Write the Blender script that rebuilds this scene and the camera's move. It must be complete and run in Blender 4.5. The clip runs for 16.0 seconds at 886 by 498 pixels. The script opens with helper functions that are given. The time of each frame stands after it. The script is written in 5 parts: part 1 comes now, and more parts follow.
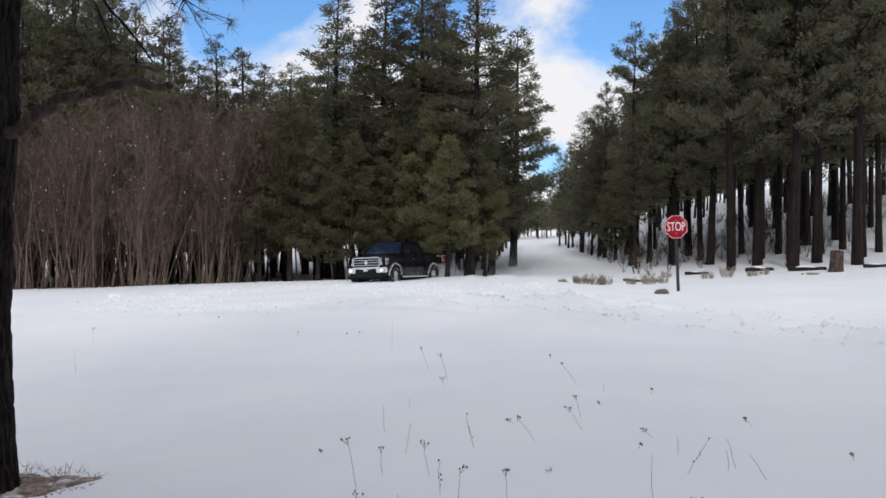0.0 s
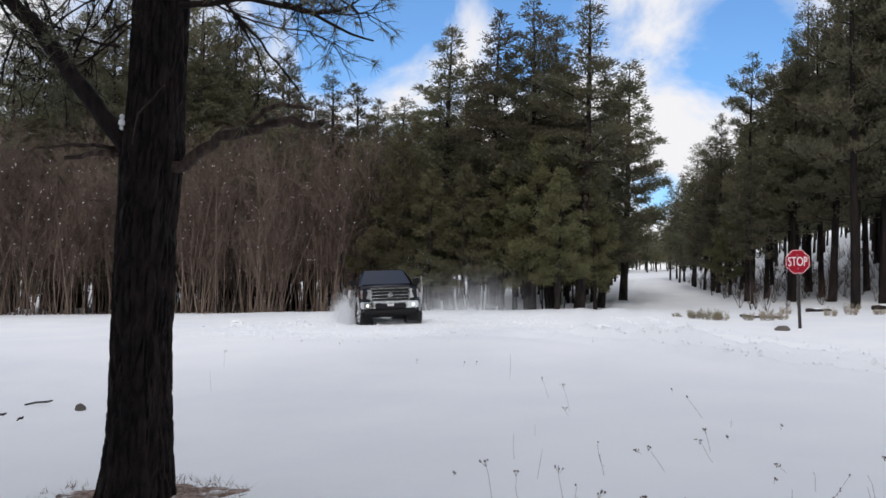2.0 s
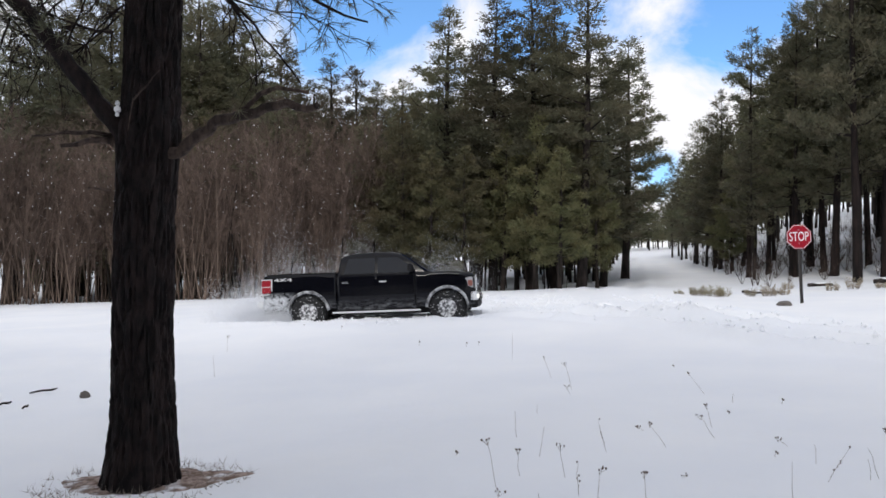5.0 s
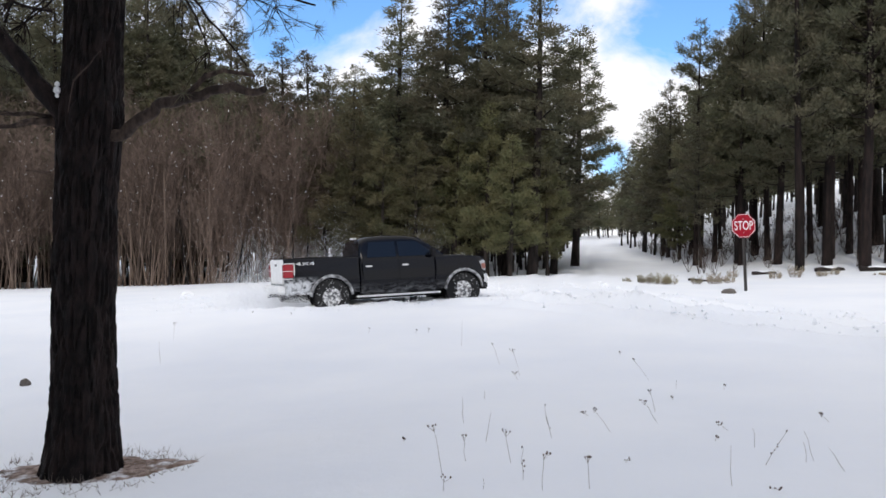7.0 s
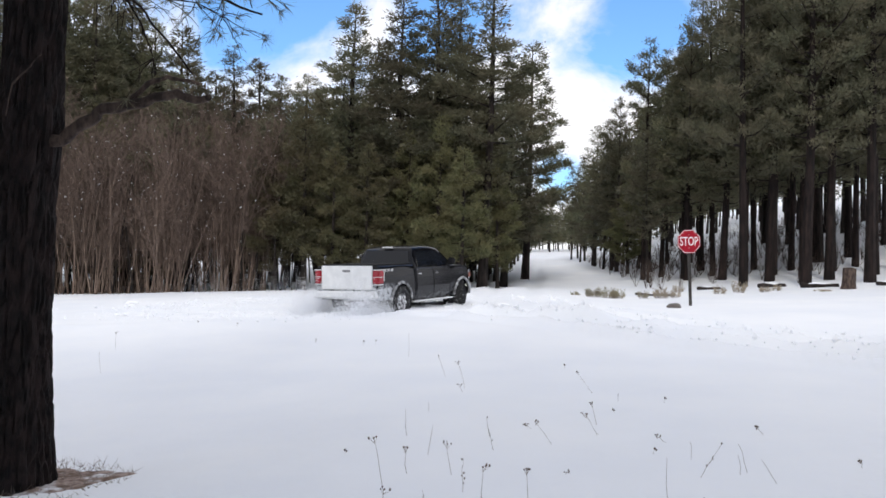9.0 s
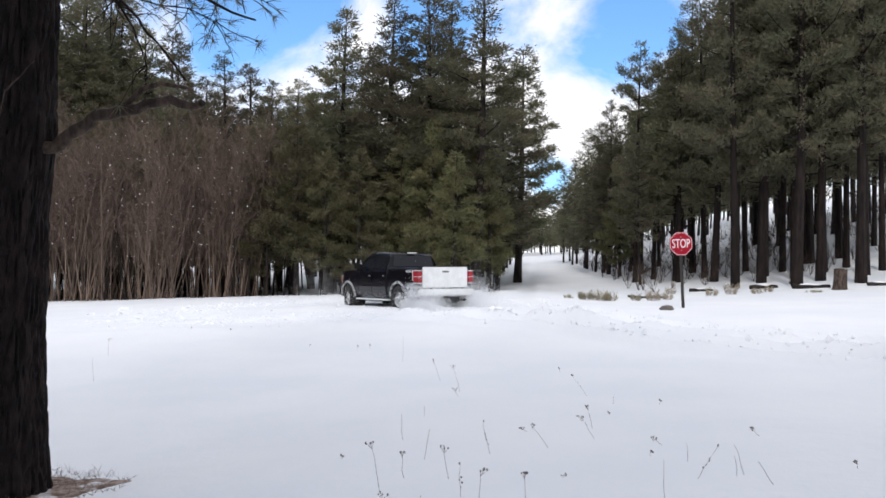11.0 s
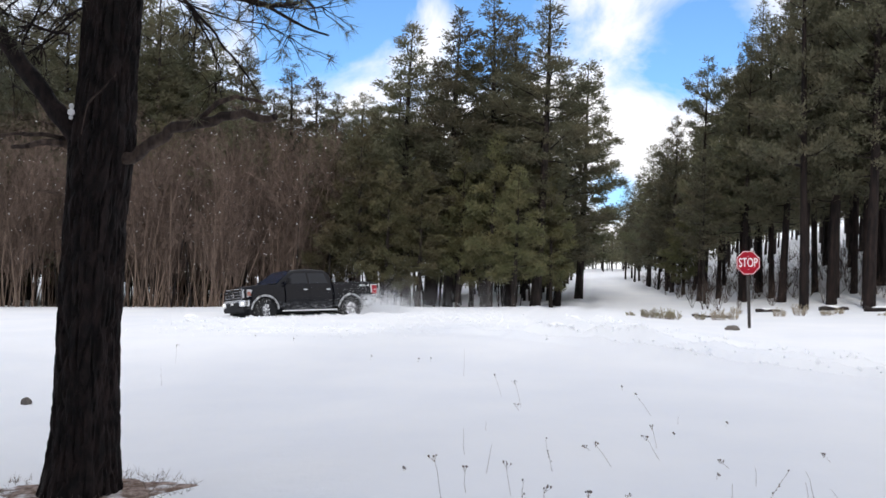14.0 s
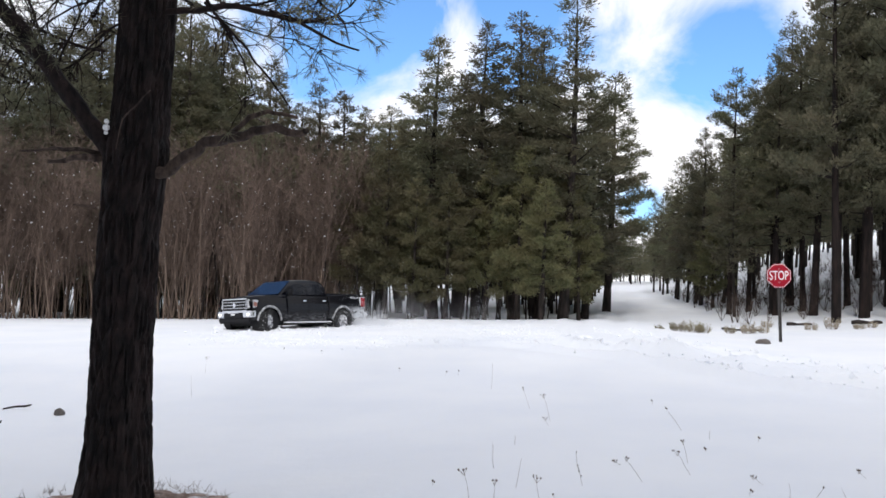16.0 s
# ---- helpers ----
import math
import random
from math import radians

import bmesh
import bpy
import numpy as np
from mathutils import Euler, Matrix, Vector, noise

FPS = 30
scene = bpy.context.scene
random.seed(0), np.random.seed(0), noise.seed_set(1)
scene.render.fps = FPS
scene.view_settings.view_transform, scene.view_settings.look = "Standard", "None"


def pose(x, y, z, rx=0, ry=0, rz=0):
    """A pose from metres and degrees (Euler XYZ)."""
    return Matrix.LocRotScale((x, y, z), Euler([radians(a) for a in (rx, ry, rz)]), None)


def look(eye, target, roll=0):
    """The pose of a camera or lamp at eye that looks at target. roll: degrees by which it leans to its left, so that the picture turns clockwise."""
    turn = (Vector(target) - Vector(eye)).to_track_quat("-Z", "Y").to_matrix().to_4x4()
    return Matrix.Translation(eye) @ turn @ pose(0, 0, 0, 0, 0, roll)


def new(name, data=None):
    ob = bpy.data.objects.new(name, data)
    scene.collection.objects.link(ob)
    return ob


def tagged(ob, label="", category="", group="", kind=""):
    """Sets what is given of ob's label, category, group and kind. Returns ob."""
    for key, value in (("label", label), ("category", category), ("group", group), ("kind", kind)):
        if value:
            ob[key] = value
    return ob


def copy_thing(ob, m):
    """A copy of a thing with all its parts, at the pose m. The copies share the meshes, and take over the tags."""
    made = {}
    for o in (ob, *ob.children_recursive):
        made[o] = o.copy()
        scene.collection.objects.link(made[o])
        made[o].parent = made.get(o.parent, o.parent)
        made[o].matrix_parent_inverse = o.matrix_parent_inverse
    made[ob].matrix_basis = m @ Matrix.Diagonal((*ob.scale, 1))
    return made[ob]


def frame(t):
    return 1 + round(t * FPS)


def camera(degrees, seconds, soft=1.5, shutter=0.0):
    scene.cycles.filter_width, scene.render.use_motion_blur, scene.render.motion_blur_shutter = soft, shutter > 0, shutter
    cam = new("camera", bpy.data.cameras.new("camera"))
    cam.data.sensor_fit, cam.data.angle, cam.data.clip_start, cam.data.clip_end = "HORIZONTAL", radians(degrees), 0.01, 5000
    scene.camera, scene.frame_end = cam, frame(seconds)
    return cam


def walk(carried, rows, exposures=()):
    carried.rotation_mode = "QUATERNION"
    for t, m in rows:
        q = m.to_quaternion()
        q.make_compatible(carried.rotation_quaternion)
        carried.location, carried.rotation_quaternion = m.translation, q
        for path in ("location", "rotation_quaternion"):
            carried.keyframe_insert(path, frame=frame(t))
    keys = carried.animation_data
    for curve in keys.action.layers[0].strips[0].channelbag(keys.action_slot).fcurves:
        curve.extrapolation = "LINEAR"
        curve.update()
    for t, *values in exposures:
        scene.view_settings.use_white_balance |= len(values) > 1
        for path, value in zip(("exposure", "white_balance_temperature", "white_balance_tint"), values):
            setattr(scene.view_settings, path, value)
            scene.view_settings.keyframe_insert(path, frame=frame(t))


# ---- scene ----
cam = camera(53.4, 16.0, soft=1.6)
walk(cam, [
    (0, pose(0.194, 0.280, 1.638, 91.25, -0.53, -0.29)),
    (0.5, pose(0.088, 0.135, 1.598, 90.55, -0.05, 1.11)),
    (1, pose(0.052, 0.020, 1.621, 92.33, -0.56, 2.44)),
    (1.5, pose(0.022, 0.019, 1.617, 93.27, -1.12, 4.64)),
    (2, pose(-0.033, 0.003, 1.612, 93.19, -1.52, 6.50)),
    (2.5, pose(-0.015, 0.001, 1.595, 92.34, -1.59, 6.43)),
    (3, pose(-0.007, 0.010, 1.593, 92.04, -1.43, 5.93)),
    (5.3, pose(-0.005, 0.001, 1.604, 91.98, -0.36, 6.66)),
    (5.5, pose(0.000, 0.000, 1.600, 91.49, -0.25, 6.25)),
    (6, pose(0.016, 0.011, 1.606, 90.42, 0.28, 3.99)),
    (6.5, pose(0.025, 0.011, 1.600, 91.05, -0.02, 4.09)),
    (7, pose(0.028, 0.014, 1.600, 91.20, -0.68, 3.55)),
    (7.5, pose(0.044, -0.006, 1.593, 91.00, -2.16, 2.77)),
    (8, pose(0.035, 0.017, 1.607, 91.32, -2.43, 1.33)),
    (8.5, pose(0.054, -0.009, 1.603, 92.00, -1.67, 1.59)),
    (9, pose(0.089, -0.001, 1.603, 92.02, -1.37, 0.40)),
    (11.5, pose(0.058, -0.006, 1.606, 92.37, -0.91, -0.11)),
    (12, pose(0.051, -0.010, 1.606, 92.47, -1.02, 0.61)),
    (12.5, pose(0.027, -0.016, 1.605, 92.65, -1.25, 1.45)),
    (13, pose(0.018, -0.012, 1.604, 92.74, -1.80, 2.97)),
    (13.5, pose(0.020, -0.011, 1.613, 92.91, -1.91, 3.48)),
    (14, pose(0.016, -0.022, 1.608, 93.07, -2.18, 3.75)),
    (14.5, pose(-0.001, -0.025, 1.611, 93.53, -2.45, 4.65)),
    (15, pose(-0.014, -0.031, 1.612, 93.59, -2.42, 5.22)),
    (15.5, pose(-0.014, -0.025, 1.613, 93.69, -2.39, 5.34)),
    (16, pose(-0.006, -0.037, 1.613, 93.81, -2.29, 5.48)),
], exposures=[(0, -0.2), (2.5, -0.18), (5.5, 0.0), (9, 0.1), (16, 0.15)])

# ---- light: bright broken cloud, a soft sun behind the camera ----
SUN_EL, SUN_AZ = 36.0, 186.0   # degrees above the horizon; clockwise from ahead (+y)
world = bpy.data.worlds.new("sky")
scene.world = world
world.use_nodes = True
wn, wl = world.node_tree.nodes, world.node_tree.links
wn.clear()
w_out = wn.new("ShaderNodeOutputWorld")
w_bg = wn.new("ShaderNodeBackground")
w_sky = wn.new("ShaderNodeTexSky")
w_sky.sky_type = "NISHITA"
w_sky.sun_disc = False
w_sky.sun_elevation, w_sky.sun_rotation = radians(SUN_EL), radians(SUN_AZ)
w_tc = wn.new("ShaderNodeTexCoord")


def wmath(op, a, b=None, c=None):
    n = wn.new("ShaderNodeMath")
    n.operation = op
    for i, v in enumerate((a, b, c)):
        if v is None:
            continue
        if isinstance(v, (int, float)):
            n.inputs[i].default_value = v
        else:
            wl.new(v, n.inputs[i])
    return n.outputs[0]


w_n = wn.new("ShaderNodeTexNoise")
w_n.inputs["Scale"].default_value, w_n.inputs["Detail"].default_value = 5.0, 7.0
w_n.inputs["Roughness"].default_value, w_n.inputs["Distortion"].default_value = 0.58, 0.5
wl.new(w_tc.outputs["Generated"], w_n.inputs["Vector"])
wisp = wmath("SUBTRACT", w_n.outputs["Fac"], 0.5)
cover = wmath("MULTIPLY_ADD", wisp, 2.2, 0.92)
# breaks in the cloud, each a soft round gap with a frayed edge
for az, el, wide in ((-1.0, 21.0, 9.0), (-12.0, 17.5, 8.5), (11.4, 16.2, 5.6), (6.8, 7.0, 2.6), (-38.0, 30.0, 14.0), (40.0, 40.0, 16.0),
                     (120.0, 45.0, 18.0), (-110.0, 35.0, 18.0), (180.0, 60.0, 14.0)):
    a, e = radians(az), radians(el)
    dot = wn.new("ShaderNodeVectorMath")
    dot.operation = "DOT_PRODUCT"
    wl.new(w_tc.outputs["Generated"], dot.inputs[0])
    dot.inputs[1].default_value = (math.sin(a) * math.cos(e), math.cos(a) * math.cos(e), math.sin(e))
    ang = wmath("ARCCOSINE", wmath("MINIMUM", dot.outputs["Value"], 1.0))
    ang = wmath("MULTIPLY_ADD", wisp, radians(wide) * 1.6, ang)
    gap = wn.new("ShaderNodeMapRange")
    gap.interpolation_type = "SMOOTHSTEP"
    wl.new(ang, gap.inputs["Value"])
    gap.inputs["From Min"].default_value, gap.inputs["From Max"].default_value = radians(wide) * 0.35, radians(wide) * 1.0
    gap.inputs["To Min"].default_value, gap.inputs["To Max"].default_value = 1.0, 0.0
    cover = wmath("SUBTRACT", cover, gap.outputs[0])
cl = wn.new("ShaderNodeClamp")
wl.new(cover, cl.inputs["Value"])
w_mix = wn.new("ShaderNodeMix")
w_mix.data_type = "RGBA"
wl.new(cl.outputs[0], w_mix.inputs["Factor"])
w_blue = wn.new("ShaderNodeMix")
w_blue.data_type, w_blue.blend_type = "RGBA", "MULTIPLY"
w_blue.inputs["Factor"].default_value = 1.0
wl.new(w_sky.outputs[0], w_blue.inputs["A"])
w_blue.inputs["B"].default_value = (0.84, 1.22, 1.62, 1)
wl.new(w_blue.outputs["Result"], w_mix.inputs["A"])
w_mix.inputs["B"].default_value = (9.0, 8.95, 9.2, 1)
wl.new(w_mix.outputs["Result"], w_bg.inputs["Color"])
w_bg.inputs["Strength"].default_value = 0.115
wl.new(w_bg.outputs[0], w_out.inputs["Surface"])

sun = new("sun", bpy.data.lights.new("sun", "SUN"))
sun.data.energy, sun.data.angle, sun.data.color = 1.18, radians(9), (1.0, 0.95, 0.88)
_a, _e = radians(SUN_AZ), radians(SUN_EL)
sun.matrix_world = look((0, 0, 60), (-math.sin(_a) * math.cos(_e), -math.cos(_a) * math.cos(_e), 60 - math.sin(_e)))


# ---- materials ----
class Mat:
    """A node material in short: colour by noise at two scales, bump, roughness."""

    def __init__(self, name, rough=0.7, metal=0.0, spec=0.5):
        self.m = bpy.data.materials.new(name)
        self.m.use_nodes = True
        self.n, self.l = self.m.node_tree.nodes, self.m.node_tree.links
        self.b = self.n["Principled BSDF"]
        self.b.inputs["Roughness"].default_value = rough
        self.b.inputs["Metallic"].default_value = metal
        self.b.inputs["Specular IOR Level"].default_value = spec
        self.tc = self.n.new("ShaderNodeTexCoord")

    def put(self, socket, v):
        if isinstance(v, tuple):
            socket.default_value = (*v, 1)
        elif isinstance(v, (int, float)):
            socket.default_value = v
        else:
            self.l.new(v, socket)

    def noise(self, scale, detail=4.0, stretch=None, rough=0.55, space="Object"):
        x = self.tc.outputs[space]
        if stretch:
            mp = self.n.new("ShaderNodeMapping")
            mp.inputs["Scale"].default_value = stretch
            self.l.new(x, mp.inputs["Vector"])
            x = mp.outputs[0]
        t = self.n.new("ShaderNodeTexNoise")
        t.inputs["Scale"].default_value, t.inputs["Detail"].default_value, t.inputs["Roughness"].default_value = scale, detail, rough
        self.l.new(x, t.inputs["Vector"])
        return t.outputs["Fac"]

    def range(self, v, a, b, c=0.0, d=1.0):
        r = self.n.new("ShaderNodeMapRange")
        self.put(r.inputs["Value"], v)
        for k, val in zip(("From Min", "From Max", "To Min", "To Max"), (a, b, c, d)):
            r.inputs[k].default_value = val
        return r.outputs[0]

    def mix(self, f, a, b):
        x = self.n.new("ShaderNodeMix")
        x.data_type = "RGBA"
        self.put(x.inputs["Factor"], f)
        self.put(x.inputs["A"], a)
        self.put(x.inputs["B"], b)
        return x.outputs["Result"]

    def math(self, op, a, b=0.0):
        x = self.n.new("ShaderNodeMath")
        x.operation = op
        self.put(x.inputs[0], a)
        self.put(x.inputs[1], b)
        return x.outputs[0]

    def island(self):
        return self.n.new("ShaderNodeNewGeometry").outputs["Random Per Island"]

    def rand(self):
        return self.n.new("ShaderNodeObjectInfo").outputs["Random"]

    def height(self, space="Object"):
        s = self.n.new("ShaderNodeSeparateXYZ")
        self.l.new(self.tc.outputs[space], s.inputs[0])
        return s.outputs

    def color(self, v):
        self.put(self.b.inputs["Base Color"], v)
        return self

    def rough(self, v):
        self.put(self.b.inputs["Roughness"], v)
        return self

    def bump(self, h, strength=0.3, dist=0.02):
        x = self.n.new("ShaderNodeBump")
        x.inputs["Strength"].default_value, x.inputs["Distance"].default_value = strength, dist
        self.put(x.inputs["Height"], h)
        self.l.new(x.outputs[0], self.b.inputs["Normal"])
        return self


def plain(name, c, rough=0.6, metal=0.0, spread=0.15, scale=8.0, spec=0.5):
    m = Mat(name, rough, metal, spec)
    dark, light = tuple(v * (1 - spread) for v in c), tuple(min(1, v * (1 + spread)) for v in c)
    m.color(m.mix(m.noise(scale), dark, light))
    m.rough(m.range(m.noise(scale * 3), 0.3, 0.7, max(0.02, rough - 0.08), min(1, rough + 0.08)))
    return m.m


snow = Mat("snow", 0.75, 0, 0.25)
snow.color(snow.mix(snow.range(snow.noise(0.35, 5), 0.35, 0.65), (0.82, 0.84, 0.88), (0.88, 0.89, 0.91)))
snow.bump(snow.math("ADD", snow.math("MULTIPLY", snow.noise(3.0, 6), 1.0), snow.math("MULTIPLY", snow.noise(40.0, 3), 0.12)), 0.22, 0.06)
M_SNOW = snow.m
M_FLAKE = plain("loose_snow", (0.88, 0.89, 0.91), 0.9, 0, 0.03, 3.0, 0.1)

mist = Mat("snow_dust", 0.9, 0, 0.1)
mist.color((0.88, 0.89, 0.91))
_tl = mist.n.new("ShaderNodeBsdfTranslucent")
_tl.inputs["Color"].default_value = (0.9, 0.91, 0.93, 1)
_mx = mist.n.new("ShaderNodeMixShader")
_mx.inputs[0].default_value = 0.5
mist.l.new(mist.b.outputs[0], _mx.inputs[1])
mist.l.new(_tl.outputs[0], _mx.inputs[2])
mist.l.new(_mx.outputs[0], mist.n["Material Output"].inputs["Surface"])
M_DUST = mist.m


def needles(name, a, b, c):
    m = Mat(name, 0.55, 0, 0.35)
    base = m.mix(m.island(), a, b)
    base = m.mix(m.range(m.noise(0.55, 3), 0.4, 0.7), base, c)
    hue = m.n.new("ShaderNodeHueSaturation")
    m.l.new(base, hue.inputs["Color"])
    m.l.new(m.range(m.rand(), 0, 1, 0.70, 1.24), hue.inputs["Value"])
    m.l.new(m.range(m.rand(), 0, 1, 0.485, 0.515), hue.inputs["Hue"])
    m.color(hue.outputs[0])
    tl = m.n.new("ShaderNodeBsdfTranslucent")
    m.l.new(hue.outputs[0], tl.inputs["Color"])
    mx = m.n.new("ShaderNodeMixShader")
    mx.inputs[0].default_value = 0.3
    m.l.new(m.b.outputs[0], mx.inputs[1])
    m.l.new(tl.outputs[0], mx.inputs[2])
    m.l.new(mx.outputs[0], m.n["Material Output"].inputs["Surface"])
    return m.m


M_NEEDLE = needles("pine_needles", (0.084, 0.090, 0.056), (0.136, 0.136, 0.080), (0.160, 0.139, 0.086))
M_NEEDLE_YOUNG = needles("young_pine_needles", (0.086, 0.090, 0.044), (0.136, 0.130, 0.062), (0.156, 0.130, 0.068))



def bark(name, dark, light, scale=1.0, relief=0.5, long=0.28):
    m = Mat(name, 0.9, 0, 0.2)
    v = m.noise(5.0 * scale, 5, (1, 1, long))
    fine = m.noise(26.0 * scale, 4, (1, 1, 0.4))
    base = m.mix(m.range(v, 0.38, 0.64), dark, light)
    base = m.mix(m.range(fine, 0.55, 0.75, 0, 0.5), base, tuple(x * 0.45 for x in dark))
    hue = m.n.new("ShaderNodeHueSaturation")
    m.l.new(base, hue.inputs["Color"])
    m.l.new(m.range(m.rand(), 0, 1, 0.75, 1.3), hue.inputs["Value"])
    m.color(hue.outputs[0])
    m.bump(m.math("ADD", v, fine), relief, 0.03)
    return m.m


M_BARK = bark("pine_bark", (0.013, 0.011, 0.010), (0.038, 0.029, 0.026))
M_BARK_RED = bark("red_pine_bark", (0.008, 0.0062, 0.0060), (0.025, 0.0165, 0.0145))
M_BARK_NEAR = bark("furrowed_pine_bark", (0.0075, 0.006, 0.006), (0.028, 0.0185, 0.0175), 2.2, 0.6, 0.55)
M_DEADWOOD = bark("weathered_deadwood", (0.030, 0.022, 0.019), (0.105, 0.076, 0.062), 3.0, 0.5)
M_TWIG = bark("bare_twig_bark", (0.086, 0.063, 0.052), (0.198, 0.144, 0.116), 1.0, 0.2)
M_POLE = bark("pale_pole_bark", (0.140, 0.102, 0.082), (0.250, 0.188, 0.150), 1.0, 0.2)
M_STALK = plain("dry_stalk", (0.230, 0.190, 0.160), 0.9, 0, 0.3, 20)
M_SEED = plain("dry_seed_head", (0.15, 0.115, 0.095), 0.9, 0, 0.4, 40)
M_SAGE = needles("sagebrush_leaves", (0.30, 0.29, 0.18), (0.44, 0.42, 0.28), (0.36, 0.30, 0.20))
M_GRASS = plain("dry_grass", (0.36, 0.31, 0.23), 0.9, 0, 0.3, 6)
duff = Mat("needle_litter", 0.95, 0, 0.1)
duff.color(duff.mix(duff.range(duff.noise(5.0, 7), 0.53, 0.66), duff.mix(duff.range(duff.noise(14.0, 6), 0.4, 0.62), (0.16, 0.11, 0.085), (0.42, 0.33, 0.29)), (0.80, 0.80, 0.82)))
duff.bump(duff.noise(30.0, 5), 0.6, 0.03)
M_DUFF = duff.m
M_STONE = plain("dark_stone", (0.12, 0.105, 0.095), 0.9, 0, 0.4, 6)

# the truck's coats: black paint with a film of thrown snow low down
paint = Mat("black_truck_paint", 0.22, 0.0, 0.24)
zz = paint.height()[2]
film = paint.math("MULTIPLY", paint.range(zz, 0.80, 0.46), paint.range(paint.noise(9.0, 7, (0.5, 1, 1.6), 0.65), 0.46, 1.15))
tail = paint.math("MULTIPLY", paint.math("MULTIPLY", paint.range(paint.height()[0], -2.15, -2.45), paint.range(zz, 1.02, 0.84)), paint.range(paint.noise(7.0, 6), 0.36, 0.52))
film = paint.math("MAXIMUM", film, tail)
paint.color(paint.mix(film, (0.003, 0.0032, 0.0055), (0.55, 0.57, 0.60)))
paint.rough(paint.range(film, 0, 1, 0.13, 0.8))
M_PAINT = paint.m
caked = Mat("snow_caked_metal", 0.75, 0, 0.2)
caked.color(caked.mix(caked.range(caked.noise(5.0, 6), 0.35, 0.7), (0.70, 0.71, 0.72), (0.80, 0.81, 0.82)))
caked.bump(caked.noise(22.0, 4), 0.3, 0.02)
M_CAKED = caked.m
flare = Mat("snow_dusted_flare", 0.8, 0, 0.2)
flare.color(flare.mix(flare.range(flare.noise(9.0, 5), 0.35, 0.65), (0.06, 0.06, 0.064), (0.50, 0.51, 0.53)))
M_FLARE = flare.m
tyre_m = Mat("snowy_tyre_rubber", 0.85, 0, 0.3)
tyre_m.color(tyre_m.mix(tyre_m.range(tyre_m.noise(19.0, 5), 0.60, 0.68), (0.018, 0.018, 0.019), (0.70, 0.71, 0.73)))
M_TYRE = tyre_m.m
rim_m = Mat("snow_packed_rim", 0.6, 0.0, 0.4)
rim_m.color(rim_m.mix(rim_m.range(rim_m.noise(13.0, 4), 0.42, 0.58), (0.10, 0.10, 0.11), (0.78, 0.79, 0.81)))
M_RIM = rim_m.m
M_CHROME = plain("chrome", (0.62, 0.63, 0.66), 0.10, 1.0, 0.1)
M_DARK = plain("black_plastic", (0.010, 0.010, 0.012), 0.6, 0, 0.2, 8, 0.2)
M_GLASS = plain("tinted_glass", (0.008, 0.010, 0.015), 0.04, 0.0, 0.1, 4, 0.32)
M_SCREEN = plain("windscreen_glass", (0.010, 0.018, 0.040), 0.06, 0.0, 0.1, 4, 0.26)
M_LAMP = plain("headlamp_lens", (0.42, 0.42, 0.44), 0.12, 0.3, 0.2)
M_AMBER = plain("amber_lens", (0.26, 0.10, 0.08), 0.2, 0, 0.1)
M_RED = plain("red_tail_lens", (0.30, 0.012, 0.022), 0.2, 0, 0.1)
M_WHITE = plain("white_trim", (0.74, 0.74, 0.75), 0.5, 0, 0.05)
glow = Mat("lit_fog_lamp", 0.2)
glow.color((0.9, 0.9, 0.85))
glow.b.inputs["Emission Color"].default_value, glow.b.inputs["Emission Strength"].default_value = (1, 0.97, 0.9, 1), 0.9
M_FOG = glow.m
sgn = Mat("faded_red_sign_sheet", 0.65, 0, 0.15)
sgn.color(sgn.mix(sgn.range(sgn.noise(5.0, 5), 0.35, 0.7), (0.26, 0.005, 0.016), (0.33, 0.009, 0.024)))
M_SIGN = sgn.m
M_STEEL = plain("dark_steel_post", (0.055, 0.050, 0.048), 0.7, 0.4, 0.3, 12)
M_ZINC = plain("sign_back_zinc", (0.45, 0.46, 0.47), 0.5, 0.8, 0.1)


